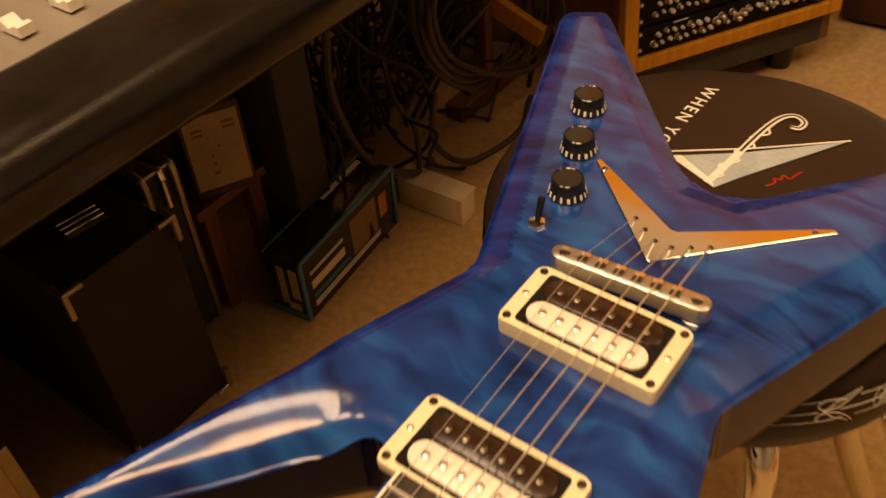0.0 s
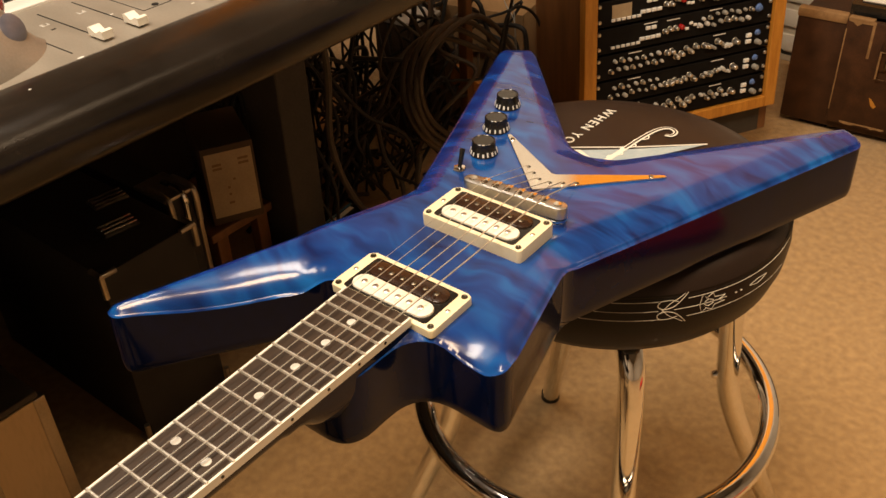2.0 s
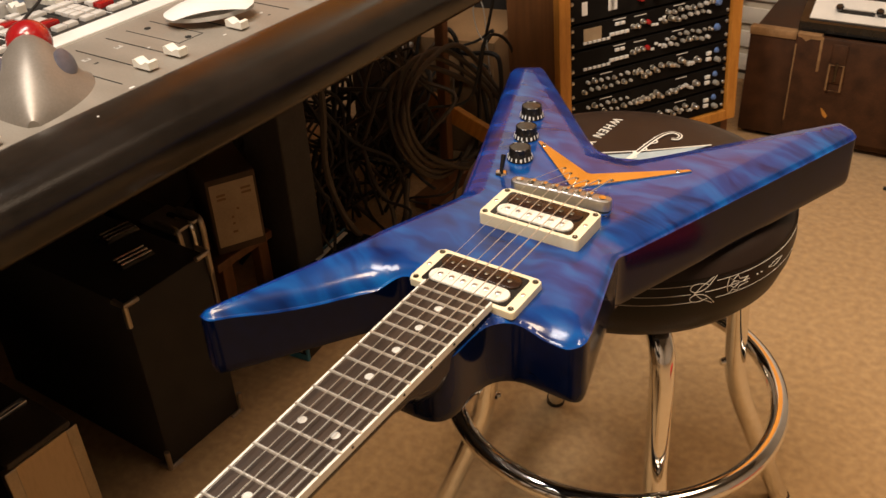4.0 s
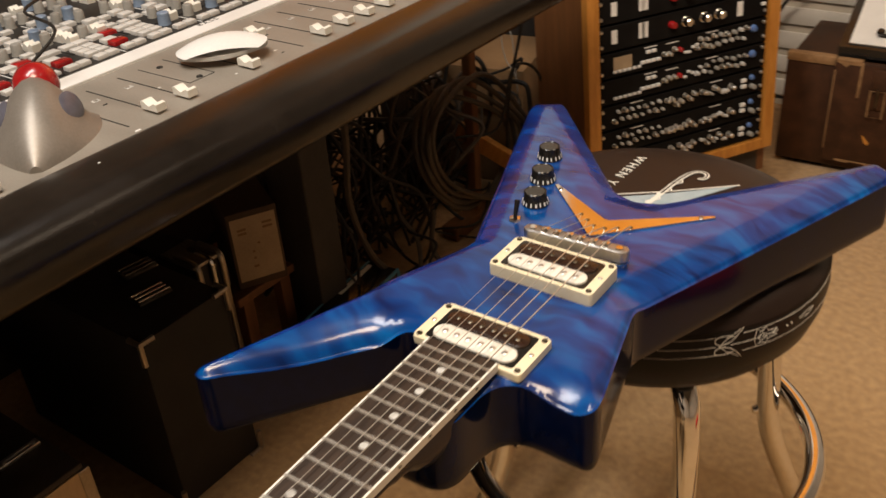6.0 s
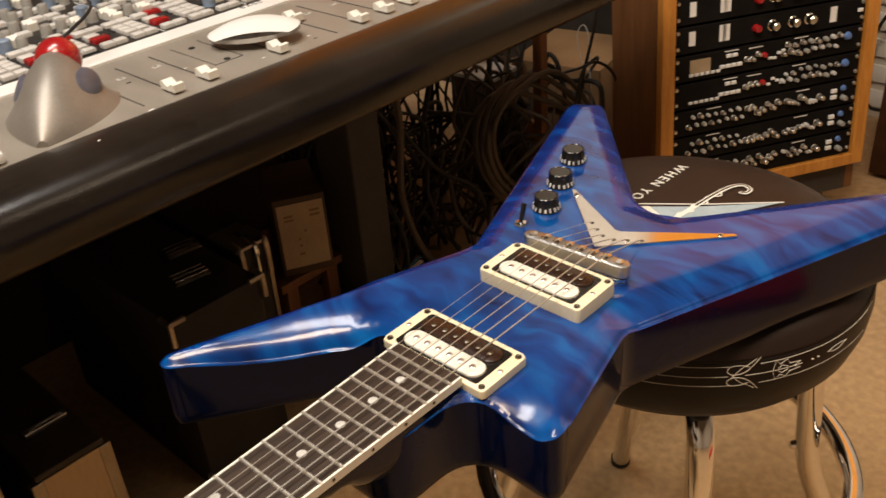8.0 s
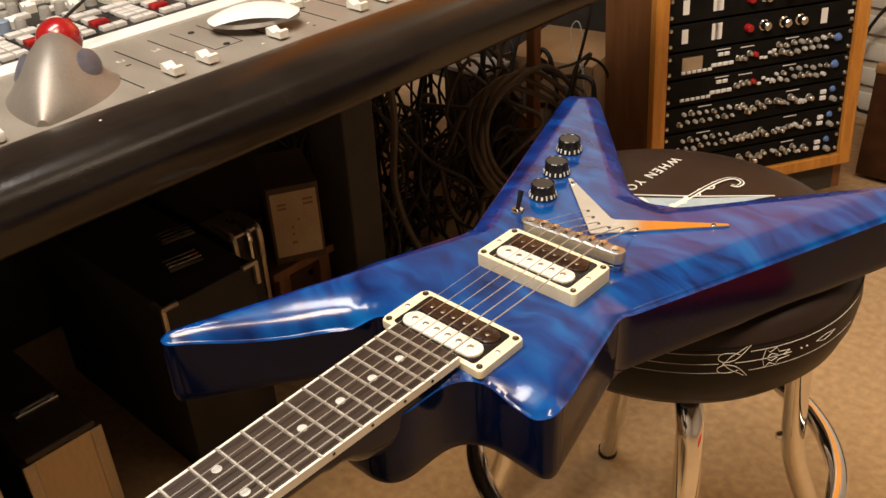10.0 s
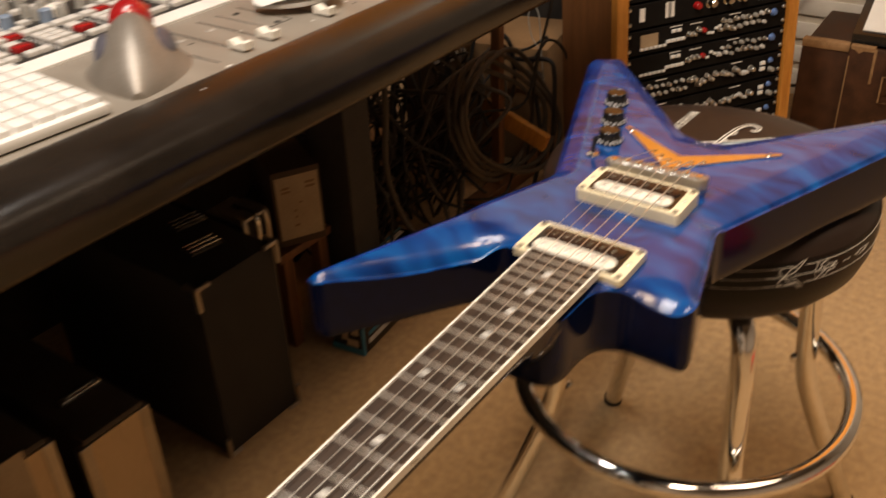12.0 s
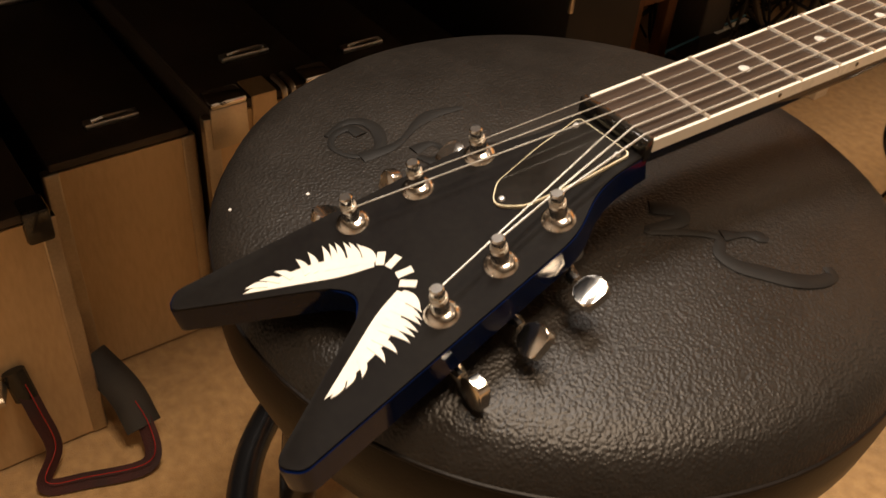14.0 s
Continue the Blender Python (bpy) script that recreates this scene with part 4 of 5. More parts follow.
        for o, v in ((cap0, at), (slot0, sl), (screw0, sc), (mark0, sc)):
            o.matrix_basis = Matrix.Translation(v)
        first = False
    else:
        if y != -0.108:
            again(cap0, at)
        again(slot0, sl), again(screw0, sc), again(mark0, sc + Vector((0.001, 0.001, 0)))
for x, y in ((-0.512, 0.010), (-0.451, 0.012)):
    con(lathe([(0, 0.0008), (0.0035, 0.0008), (0.0036, 0)], 12, None, (x, y, PZ)), "panel_hole", "slot")
for x0, x1, y0, y1 in ((-0.528, -0.445, -0.0062, -0.0054), (-0.528, -0.445, 0.0272, 0.028), (-0.4458, -0.445, -0.006, 0.028)):
    con(box(x0, x1, y0, y1, PZ - 0.001, PZ + 0.0004), "panel_line", "slot")

# buttons and rotary knobs on the module panel
ZB = PZ + 0.002


def pillow(w, d, h):
    bm = prism([(-w / 2, -d / 2), (w / 2, -d / 2), (w / 2, d / 2), (-w / 2, d / 2)], 0, h, min(w, d) * 0.13, 2)
    return bm


kinds = {
    "w": part("push_button", pillow(0.0104, 0.0134, 0.0048), "button_white", console, "white push button"),
    "W": part("push_button", pillow(0.0128, 0.0162, 0.0054), "button_white", console, "large white push button"),
    "R": part("push_button", pillow(0.0135, 0.0185, 0.0058), "red", console, "red push button"),
    "g": part("rotary_knob", lathe([(0, 0.014), (0.005, 0.0135), (0.006, 0.012), (0.0066, 0.002), (0.0072, 0)], 16), "grey_plastic", console, "grey rotary knob"),
    "b": part("rotary_knob", lathe([(0, 0.015), (0.0064, 0.0147), (0.0072, 0.0138), (0.0076, 0.002), (0.0082, 0)], 18), "blue_grey", console, "blue-grey rotary knob"),
    "f": part("small_fader", along_y([(-0.009, 0), (-0.009, 0.009), (-0.006, 0.011), (0, 0.006), (0.006, 0.011), (0.009, 0.009), (0.009, 0)], -0.006, 0.006), "ivory", console, "ivory small fader cap", True),
}
used = set()


def place(kind, x, y, turn=0):
    m = Matrix.Translation((x + 0.45, y - Y0, ZB)) @ pose(0, 0, 0, 0, 0, turn)
    if kind in used:
        again(kinds[kind], m)
    else:
        kinds[kind].matrix_basis = m
        used.add(kind)


rng = random.Random(4)
bed = part("button_bed", box(-0.023, 0.023, -0.0165, 0.0165, 0, 0.0022, 0.0006), "slot", console, "", False, Matrix.Translation((-0.61 + 0.45, -0.071 - Y0, ZB - 0.001)))
for k in range(-5, 17):
    y = -0.071 + PITCH * k
    if not (Y0 + 0.05 < y < Y1 - 0.03):
        continue
    again(bed, Matrix.Translation((-0.655 + 0.45, y - Y0, ZB - 0.001)))
    for dy in (-0.0075, 0.0075):
        place("w", -0.5945, y + dy)
    if k < 5:
        for i, x in enumerate((-0.612, -0.6245, -0.637)):
            for dy in (-0.0075, 0.0075):
                if k % 2 == 0:
                    place("w", x, y + dy)
        if k % 2:
            place("W", -0.632, y - 0.006)
            place("R", -0.617, y - 0.004)
        place("W", -0.655, y - 0.008)
        place("W" if k % 3 else "R", -0.655, y + 0.009)
    else:
        place("b" if k % 2 else "g", -0.622, y - 0.007)
        place("f", -0.632, y + 0.009)
        place("g", -0.655, y + 0.002)
    for i, x in enumerate((-0.676, -0.695, -0.715, -0.736, -0.758, -0.779, -0.800, -0.822, -0.844)):
        if rng.random() < 0.75:
            place(rng.choice("gwwgbW"), x, y - 0.008)
        if rng.random() < 0.7:
            place(rng.choice("wgwWfg"), x + 0.004, y + 0.009)
for k in (-2, 0, 3, 6, 9, 12):
    con(box(-0.79, -0.584, -0.071 + PITCH * (k - 0.5) - 0.0006, -0.071 + PITCH * (k - 0.5) + 0.0006, PZ + 0.0021, PZ + 0.0026), "panel_line", "white_paint")

# specks and scratches on the armrest and panel
rs = random.Random(3)
for k in range(9):
    x, y = rs.uniform(-0.368, -0.340), rs.uniform(-0.9, 0.6)
    z = float(np.interp(x, (-0.372, -0.367, -0.350, -0.338), (0.670, 0.6772, 0.6795, 0.6798)))
    r = rs.choice((0.0003, 0.0004, 0.0007))
    con(box(x - r, x + r * 1.6, y - r, y + r * 2, z - 0.0004, z + 0.0003), "speck", "white_paint")
for k in range(22):
    x, y = rs.uniform(-0.525, -0.380), rs.uniform(-0.14, 0.6)
    r = rs.choice((0.0006, 0.001, 0.0014))
    con(box(x - r, x + r, y - r * rs.uniform(1, 4), y + r, PZ - 0.0004, PZ + 0.0002), "speck", rs.choice(("slot", "white_paint", "silver_plastic")))

# ---- things on the console ----
mouse = thing("computer_mouse", pose(-0.466, 0.061, PZ, 0, 0, -43), "flat white wireless mouse lying tilted on the fader caps", "mouse")
mb = bmesh.new()
N = 14
grid = [[None] * (N + 1) for _ in range(N + 1)]
for i in range(N + 1):
    for j in range(N + 1):
        u, v = i / N * 2 - 1, j / N * 2 - 1
        ru = u * math.sqrt(1 - v * v / 2.6)
        rv = v * math.sqrt(1 - u * u / 2.6)
        grid[i][j] = mb.verts.new((0.0295 * ru, 0.049 * rv, 0.009 + 0.0135 * (1 - 0.85 * v * v) * (1 - 0.45 * u * u)))
for i in range(N):
    for j in range(N):
        mb.faces.new((grid[i][j], grid[i + 1][j], grid[i + 1][j + 1], grid[i][j + 1]))
tilt = pose(0, 0, 0.0035, 2.5, 0, 0)
shell = part("top_shell", mb, "white_paint", mouse, "glossy white top shell", True, tilt)
bb = prism([(0.0290 * math.cos(a) * (1 - 0.1 * math.sin(2 * a) ** 2), 0.0485 * math.sin(a)) for a in np.linspace(0, 2 * math.pi, 33)[:-1]], 0.0055, 0.0098)
part("base", bb, "pale_grey", mouse, "pale grey base", True, tilt)

trackball = thing("trackball", pose(-0.458, -0.168, PZ, 0, 0, 51), "silver trackball mouse with a large red ball", "trackball")
tb = bmesh.new()
prof = []
for j in range(17):
    v = j / 16
    y = -0.066 + 0.112 * v
    w = 0.0505 * math.sin(math.pi * (0.02 + 0.62 * v)) ** 0.82
    h = 0.003 + 0.050 * math.sin(math.pi / 2 * min(1, 0.04 + 1.15 * v)) - (0.018 * max(0, v - 0.86) / 0.14)
    prof.append([tb.verts.new((w * u, y, max(0.0, h * math.cos(math.pi / 2 * u) ** (0.55 + 1.0 * v)))) for u in np.linspace(1, -1, 15)])
for a, b in zip(prof, prof[1:]):
    for i in range(14):
        tb.faces.new((a[i], a[i + 1], b[i + 1], b[i]))
    tb.faces.new((a[0], b[0], b[14], a[14]))
tb.faces.new(prof[0])
tb.faces.new(prof[-1][::-1])
part("case", tb, "silver_plastic", trackball, "silver plastic case", True)
part("ball", lathe([(0.0208 * math.sin(a), 0.0385 - 0.0208 * math.cos(a)) for a in np.linspace(0.001, math.pi - 0.001, 20)], 28, None, (0, 0.046, 0)), "red", trackball, "glossy red ball")
for s in (-1, 1):
    part("side_button", lathe([(0, 0.003), (0.010, 0.0024), (0.0135, 0.0), (0.0135, -0.008)], 20), "side_grey", trackball, "dark blue-grey side button", True, Matrix.Translation((s * 0.031, 0.012, 0.026)) @ pose(0, 0, 0, 10, s * 58, 0) @ Matrix.Diagonal((1, 1.4, 1, 1)))
part("cord", tube(smooth_path([(0, 0.05, 0.02), (-0.02, 0.10, 0.03), (0.01, 0.17, 0.05), (-0.03, 0.26, 0.05), (-0.02, 0.36, 0.04)], 6), 0.0018, 6), "cable_black", trackball, "black cord")

keyboard = thing("computer_keyboard", pose(-0.4985, -0.462, PZ, 0, 0, -4), "slim white computer keyboard lying on the console", "keyboard")
part("base", box(-0.083, 0.083, -0.225, 0.225, 0.001, 0.011, 0.003), "white_paint", keyboard, "white keyboard base")
key0 = None
for r in range(7):
    for c in range(22):
        if r == 0 and 6 <= c <= 11:
            continue
        m = Matrix.Translation((0.066 - 0.0215 * r, -0.2135 + 0.0203 * c, 0.011))
        if key0 is None:
            key0 = part("key", pillow(0.0185, 0.0175, 0.0055), "white_paint", keyboard, "", True, m)
        else:
            again(key0, m)
part("key", box(-0.0092, 0.0092, -0.055, 0.055, 0.0, 0.0055, 0.001), "white_paint", keyboard, "", False, (0.066, -0.04, 0.011))


# ---- outboard rack ----
RW, RH, RD = 0.435, 0.80, 0.19
rack = thing("equipment_rack", pose(-0.437, 0.853, 0.121, -4.5, 0, 60), "wooden equipment rack full of black outboard units", "equipment rack")
for x0, x1 in ((0, 0.019), (RW - 0.019, RW)):
    part("side_panel", box(x0, x1, 0.012, RD, -0.06, RH, 0.002), "walnut", rack, "dark brown side panel", False)
    part("front_trim", box(x0 - 0.001, x0 + 0.025 if x0 == 0 else x1 + 0.001, -0.008, 0.012, -0.002, RH, 0.002) if x0 == 0 else box(x1 - 0.025, x1 + 0.001, -0.008, 0.012, -0.002, RH, 0.002), "oak", rack, "honey oak front trim", False)
part("front_trim", box(0.0245, RW - 0.0245, -0.008, 0.012, -0.002, 0.0205, 0.002), "oak", rack, "honey oak front trim", False)
part("base", box(0.019, RW - 0.019, 0.012, RD, -0.06, 0.02), "void", rack, "", False)
part("back", box(0.019, RW - 0.019, RD - 0.01, RD, 0.02, RH), "void", rack, "", False)
part("top", box(0.0, RW, -0.008, RD, RH + 0.0005, RH + 0.02), "walnut", rack, "", False)
for sx in (0.06, RW - 0.06):
    for sy in (0.06, RD - 0.06):
        part("caster", lathe([(0, -0.06), (0.022, -0.06), (0.026, -0.085), (0.022, -0.118), (0, -0.118)], 14, None, (sx, sy, -0.001 if sy < 0.1 else 0.004)), "black_plastic", rack)
U = 0.0505
rk = random.Random(8)
kn = {}


def rack_piece(kind, unit, x, z, s=1.0):
    x = x if kind == "screw" else 0.034 + (x - 0.035) * 0.877
    m = Matrix.Translation((x, -0.004, z)) @ pose(0, 0, 0, 90, 0, 0) @ Matrix.Scale(s * 0.88 if kind.endswith("knob") else s, 4)
    if kind in kn:
        again(kn[kind], m, unit)
        return
    if kind == "silver_knob":
        o = part("knob", lathe([(0, 0.012), (0.0035, 0.012), (0.0046, 0.0105), (0.0054, 0.001), (0.0066, 0.0)], 14), "nickel", unit, "silver knob", True, m)
    elif kind == "big_knob":
        o = part("knob", lathe([(0, 0.018), (0.006, 0.018), (0.0085, 0.0155), (0.0092, 0.002), (0.0115, 0.0)], 18), "chrome", unit, "large silver knob", True, m)
    elif kind == "red_knob":
        o = part("knob", lathe([(0, 0.016), (0.008, 0.016), (0.0095, 0.014), (0.0105, 0.0)], 16), "red", unit, "red knob", True, m)
    elif kind == "small_knob":
        o = part("knob", lathe([(0, 0.010), (0.0036, 0.010), (0.0044, 0.008), (0.0048, 0.0)], 12), "grey_plastic", unit, "small grey knob", True, m)
    elif kind == "brass_knob":
        o = part("knob", lathe([(0, 0.010), (0.0036, 0.010), (0.0044, 0.008), (0.0048, 0.0)], 12), "pale_grey", unit, "small pale knob", True, m)
    elif kind == "button":
        o = part("button", pillow(0.009, 0.006, 0.004), "white_paint", unit, "pale push button", True, m)
    elif kind == "lamp":
        o = part("lens", lathe([(0, 0.006), (0.004, 0.0045), (0.0062, 0.0)], 14), "blue_led", unit, "pale blue lens", True, m)
    elif kind == "label":
        o = part("tag", box(-0.006, 0.006, -0.0125, 0.0125, 0, 0.0006), "white_paint", unit, "strip of pale marking tape", False, m)
    elif kind == "sheet":
        o = part("tag", box(-0.020, 0.020, -0.013, 0.013, 0, 0.0006), "label_paper", unit, "paper tag", False, m)
    elif kind == "line":
        o = part("marking", box(-0.014, 0.014, -0.0008, 0.0008, 0, 0.0005), "white_paint", unit, "", False, m)
    else:
        o = part("screw", lathe([(0, 0.003), (0.003, 0.0025), (0.004, 0)], 10), "nickel", unit, "", True, m)
    kn[kind] = o


NU = 15
for k in range(NU):
    z0 = 0.0215 + U * k
    unit = part("rack_unit", box(0.0, RW - 0.052, -0.004, 0.15, 0.001, U - 0.0035, 0.0012), "satin_black", rack, "black rack unit with rows of knobs", False, (0.026, 0.004, z0))
    zc = U / 2
    for x in (0.006, RW - 0.058):
        for dz in (-0.014, 0.014):
            rack_piece("screw", unit, x, zc + dz)
    if k in (5, 6):
        # preamplifiers with big knobs and pale tape
        rack_piece("label", unit, 0.035, zc + 0.001)
        rack_piece("label", unit, 0.103, zc + 0.002, 1.15)
        rack_piece("label", unit, 0.110, zc + 0.002, 1.15)
        rack_piece("red_knob", unit, 0.177, zc, 0.8)
        for x in (0.215, 0.262, 0.300):
            rack_piece("big_knob", unit, x, zc)
        rack_piece("label", unit, 0.357, zc, 1.1)
        rack_piece("button", unit, 0.42, zc)
        continue
    if k in (3, 4):
        if k == 4:
            rack_piece("sheet", unit, 0.055, zc)
        for i in range(6):
            rack_piece("button", unit, 0.035 + 0.012 * i, zc - 0.014, 0.8)
        for x in (0.118, 0.132):
            rack_piece("button", unit, x, zc + 0.010)
        for i in range(4):
            rack_piece("button", unit, 0.104 + 0.013 * i, zc - 0.008)
        rack_piece("line", unit, 0.125, zc + 0.018)
        rack_piece("line", unit, 0.180, zc + 0.016)
        for x in (0.160, 0.172, 0.186):
            rack_piece("silver_knob", unit, x, zc + rk.uniform(-0.006, 0.006), 0.9)
        rack_piece("red_knob", unit, 0.199, zc, 0.55)
        for i in range(4):
            rack_piece("button", unit, 0.214 + 0.010 * i, zc + rk.uniform(-0.010, 0.006), 0.75)
        for i in range(16):
            rack_piece(rk.choice(("silver_knob", "silver_knob", "small_knob", "brass_knob")), unit, 0.245 + 0.0088 * i, zc + (0.009 if i % 2 else -0.006) + rk.uniform(-0.003, 0.003), rk.uniform(0.7, 1.1))
        rack_piece("line", unit, 0.285, zc + 0.019)
        rack_piece("lamp", unit, 0.397, zc + 0.006, 1.3)
        continue
    for i in range(15):
        rack_piece("brass_knob" if i % 3 else "silver_knob", unit, 0.032 + 0.0088 * i, zc + (0.008 if i % 2 else -0.007) + rk.uniform(-0.002, 0.002), rk.uniform(0.65, 1.0))
    for i in range(7):
        rack_piece("silver_knob", unit, 0.168 + 0.012 * i, zc + rk.uniform(-0.008, 0.008), rk.uniform(0.8, 1.15))
    for i in range(9):
        rack_piece(rk.choice(("small_knob", "brass_knob", "silver_knob")), unit, 0.262 + 0.0085 * i, zc + rk.uniform(-0.009, 0.009), rk.uniform(0.7, 1.1))
    rack_piece("line", unit, 0.09, zc + 0.019)
    rack_piece("line", unit, 0.30, zc + 0.019)
    rack_piece("silver_knob", unit, 0.342, zc, 1.2)
    for dz in (-0.006, 0.006):
        rack_piece("button", unit, 0.376, zc + dz, 1.2)
    rack_piece("lamp", unit, 0.400, zc + 0.008)
    rack_piece("small_knob", unit, 0.400, zc - 0.010, 1.3)


# ---- cases in a row under the console ----
def trim_case(name, x0, x1, y0, y1, h, m, label, corner, front=0.63):
    """A flight case standing on the floor: body, edge strips, corners, two top catches."""
    t = thing(name, ((x0 + x1) / 2, (y0 + y1) / 2, 0), label, "case", "cases under the console")
    dx, dy = (x1 - x0) / 2, (y1 - y0) / 2
    part("body", box(-dx, dx - 0.003, -dy, dy, 0, h, 0.004), "lid_vinyl", t, "dark covered body", True)
    part("front_panel", box(dx - 0.0025, dx + 0.0005, -dy + 0.0005, dy - 0.0005, 0.003, h - 0.008, 0.001), m, t, "beige metal front", False)
    part("lid", box(-dx - 0.001, dx + 0.0015, -dy - 0.001, dy + 0.001, h - 0.006, h + 0.004, 0.003), "lid_vinyl", t, "black lid", True)
    for sy in (-1, 1):
        part("edge_strip", box(dx - 0.010, dx + 0.002, sy * dy - 0.008, sy * dy + 0.008, 0.002, h - 0.007, 0.002), corner, t, "", False)
    for fx in (0.35, -0.35):
        c = part("catch", box(-0.006, 0.006, -0.028, 0.028, 0, 0.007, 0.002), "nickel", t, "bright metal catch", True, (fx * dx * 2 * 0.9 if fx < 0 else front * dx, 0.008, h + 0.004))
        part("lever", tube([(0.002, -0.02, 0.008), (0.008, -0.01, 0.013), (0.008, 0.014, 0.013), (0.002, 0.022, 0.008)], 0.0018, 6), "nickel", c)
    return t


CASES = [(-0.98, -0.470, -1.02, -0.795, 0.298, "silver aluminium case with a red-trimmed shoulder strap"), (-0.99, -0.553, -0.768, -0.628, 0.283, "tall beige-sided aluminium case"),
         (-0.96, -0.528, -0.612, -0.474, 0.312, "aluminium case with bright corner catches"), (-0.95, -0.550, -0.442, -0.326, 0.276, "aluminium case with a taped front"),
         (-0.97, -0.568, -0.278, -0.192, 0.222, "low aluminium case with a black lid")]
cases = [trim_case("flight_case", x0, x1, y0, y1, h, "alu", lab, "alu_edge", 0.80 if x0 == -0.99 else 0.63) for x0, x1, y0, y1, h, lab in CASES]
# handle and shoulder strap of the first case
c1 = cases[0]
hx = (0.98 - 0.470) / 2
part("handle", tube([(hx + 0.003, -0.035, 0.120), (hx + 0.024, -0.030, 0.120), (hx + 0.024, 0.030, 0.120), (hx + 0.003, 0.035, 0.120)], 0.006, 10), "alu_edge", c1, "bright carrying handle")
part("corner_guard", box(hx - 0.022, hx + 0.006, 0.092, 0.1165, 0.268, 0.304, 0.004), "black_plastic", c1, "black corner guard", True)
strap = smooth_path([(hx + 0.008, 0.052, 0.115), (hx + 0.022, 0.056, 0.085), (hx + 0.030, 0.060, 0.035), (hx + 0.046, 0.040, 0.008), (hx + 0.060, 0.075, 0.006), (hx + 0.078, 0.135, 0.010), (hx + 0.050, 0.148, 0.030), (hx + 0.006, 0.140, 0.055), (hx - 0.03, 0.125, 0.070)], 7)
part("shoulder_strap", tube(strap, 0.009, 10, None, False, 0.14), "strap_red", c1, "dark red and black webbing strap")
for off in (-0.0085, 0.0085):
    part("strap_edge", tube([(x + off * 0.4, y + off * 0.2, z + off) for x, y, z in strap[:-10]], 0.0005, 6), "red", c1, "red stitched strap edge")
part("strap_pad", tube(smooth_path([(hx + 0.046, 0.1465, 0.030), (hx + 0.012, 0.142, 0.056), (hx - 0.03, 0.125, 0.080)], 6), 0.019, 10, None, False, 0.35), "tolex", c1, "black strap pad")
part("strap_clip", tube([(hx + 0.006, 0.048, 0.135), (hx + 0.012, 0.052, 0.100)], 0.011, 10, None, False, 0.5), "black_plastic", c1)
part("tape", box(0.2005, 0.2025, -0.015, 0.030, 0.10, 0.283), "label_paper", cases[3], "strip of pale tape", False)
part("strap_tab", box(0.2165, 0.2195, -0.024, 0.004, 0.20, 0.318, 0.001), "alu", cases[2], "beige hinge strap", False)
part("strap_tab", box(0.185, 0.2195, -0.024, 0.004, 0.3165, 0.3190, 0.001), "alu", cases[2], "beige hinge strap", False)
for y in (0.012, 0.022):
    part("clasp", tube(smooth_path([(0.195, y, 0.320), (0.216, y, 0.320), (0.2215, y, 0.312), (0.2215, y, 0.292)], 4), 0.0034, 8), "alu_edge", cases[2], "bright clasp", True)
for y0, y1 in ((-0.070, -0.030), (0.036, 0.070)):
    part("corner_catch", box(0.194, 0.2225, y0, y1, 0.3160, 0.3245, 0.0035), "chrome", cases[2], "bright corner catch", True)
    part("corner_plate", box(0.2165, 0.2205, y0, y1, 0.268, 0.3155, 0.0015), "alu_edge", cases[2], "beige metal corner plate", True)

black = thing("black_case", (-0.793, 0.018, 0), "tall black vinyl-covered equipment case with metal corners", "case", "cases under the console")
part("body", box(-0.19, 0.19, -0.072, 0.072, 0, 0.297, 0.005), "tolex", black, "", True)
for y, z in ((-0.066, 0.290), (0.066, 0.290), (-0.066, 0.008), (0.066, 0.008)):
    sy, sz = (1 if y > 0 else -1), (1 if z > 0.1 else -1)
    cg = bmesh.new()
    v = [(0.1925, y + sy * 0.008, z + sz * 0.008), (0.1925, y - sy * 0.014, z + sz * 0.008), (0.1925, y + sy * 0.008, z - sz * 0.026), (0.170, y + sy * 0.008, z + sz * 0.008)]
    tube([v[1], v[0], v[3]], 0.0042, 8, cg)
    tube([v[0], v[2]], 0.0042, 8, cg)
    part("corner", cg, "alu_edge", black, "bright metal corner", True)
for x, y in ((0.040, 0.044), (0.112, 0.010)):
    c = part("catch", box(-0.016, 0.016, -0.026, 0.026, 0, 0.004, 0.0015), "dark_screw", black, "metal catch", True, Matrix.Translation((x, y, 0.297)) @ pose(0, 0, 0, 0, 0, -8))
    for k in (-1, 0, 1):
        part("lever", tube([(0.010 * k, -0.024, 0.006), (0.010 * k, 0.024, 0.006)], 0.0019, 8), "chrome", c, "bright lever")

slim = thing("slim_case", (-0.80, 0.152, 0), "slim dark case with bright rounded aluminium corners", "case", "cases under the console")
part("body", box(-0.17, 0.094, -0.030, 0.022, 0, 0.276, 0.002), "void", slim, "", False)
for y in (-0.029, 0.021):
    part("edge_strip", box(0.090, 0.098, y - 0.004, y + 0.004, 0.002, 0.250, 0.0015), "alu_edge", slim, "aluminium edge", False)
part("edge_strip", box(0.02, 0.097, -0.032, 0.024, 0.276, 0.282, 0.002), "alu_edge", slim, "aluminium top edge", False)
for y in (-0.026, 0.0, 0.019):
    part("corner", tube(smooth_path([(0.050, y, 0.284), (0.086, y, 0.284), (0.099, y, 0.274), (0.100, y, 0.225)], 5), 0.0048, 8), "chrome" if y == 0 else "alu_edge", slim, "rounded metal corner", True)

# ---- boxes and clutter under and beside the console ----
stand = thing("wooden_stand", (-0.78, 0.23, 0), "low wooden stand carrying a cardboard box", "stand")
for x, y in ((0.07, -0.028), (0.07, 0.055), (-0.07, -0.028), (-0.07, 0.055)):
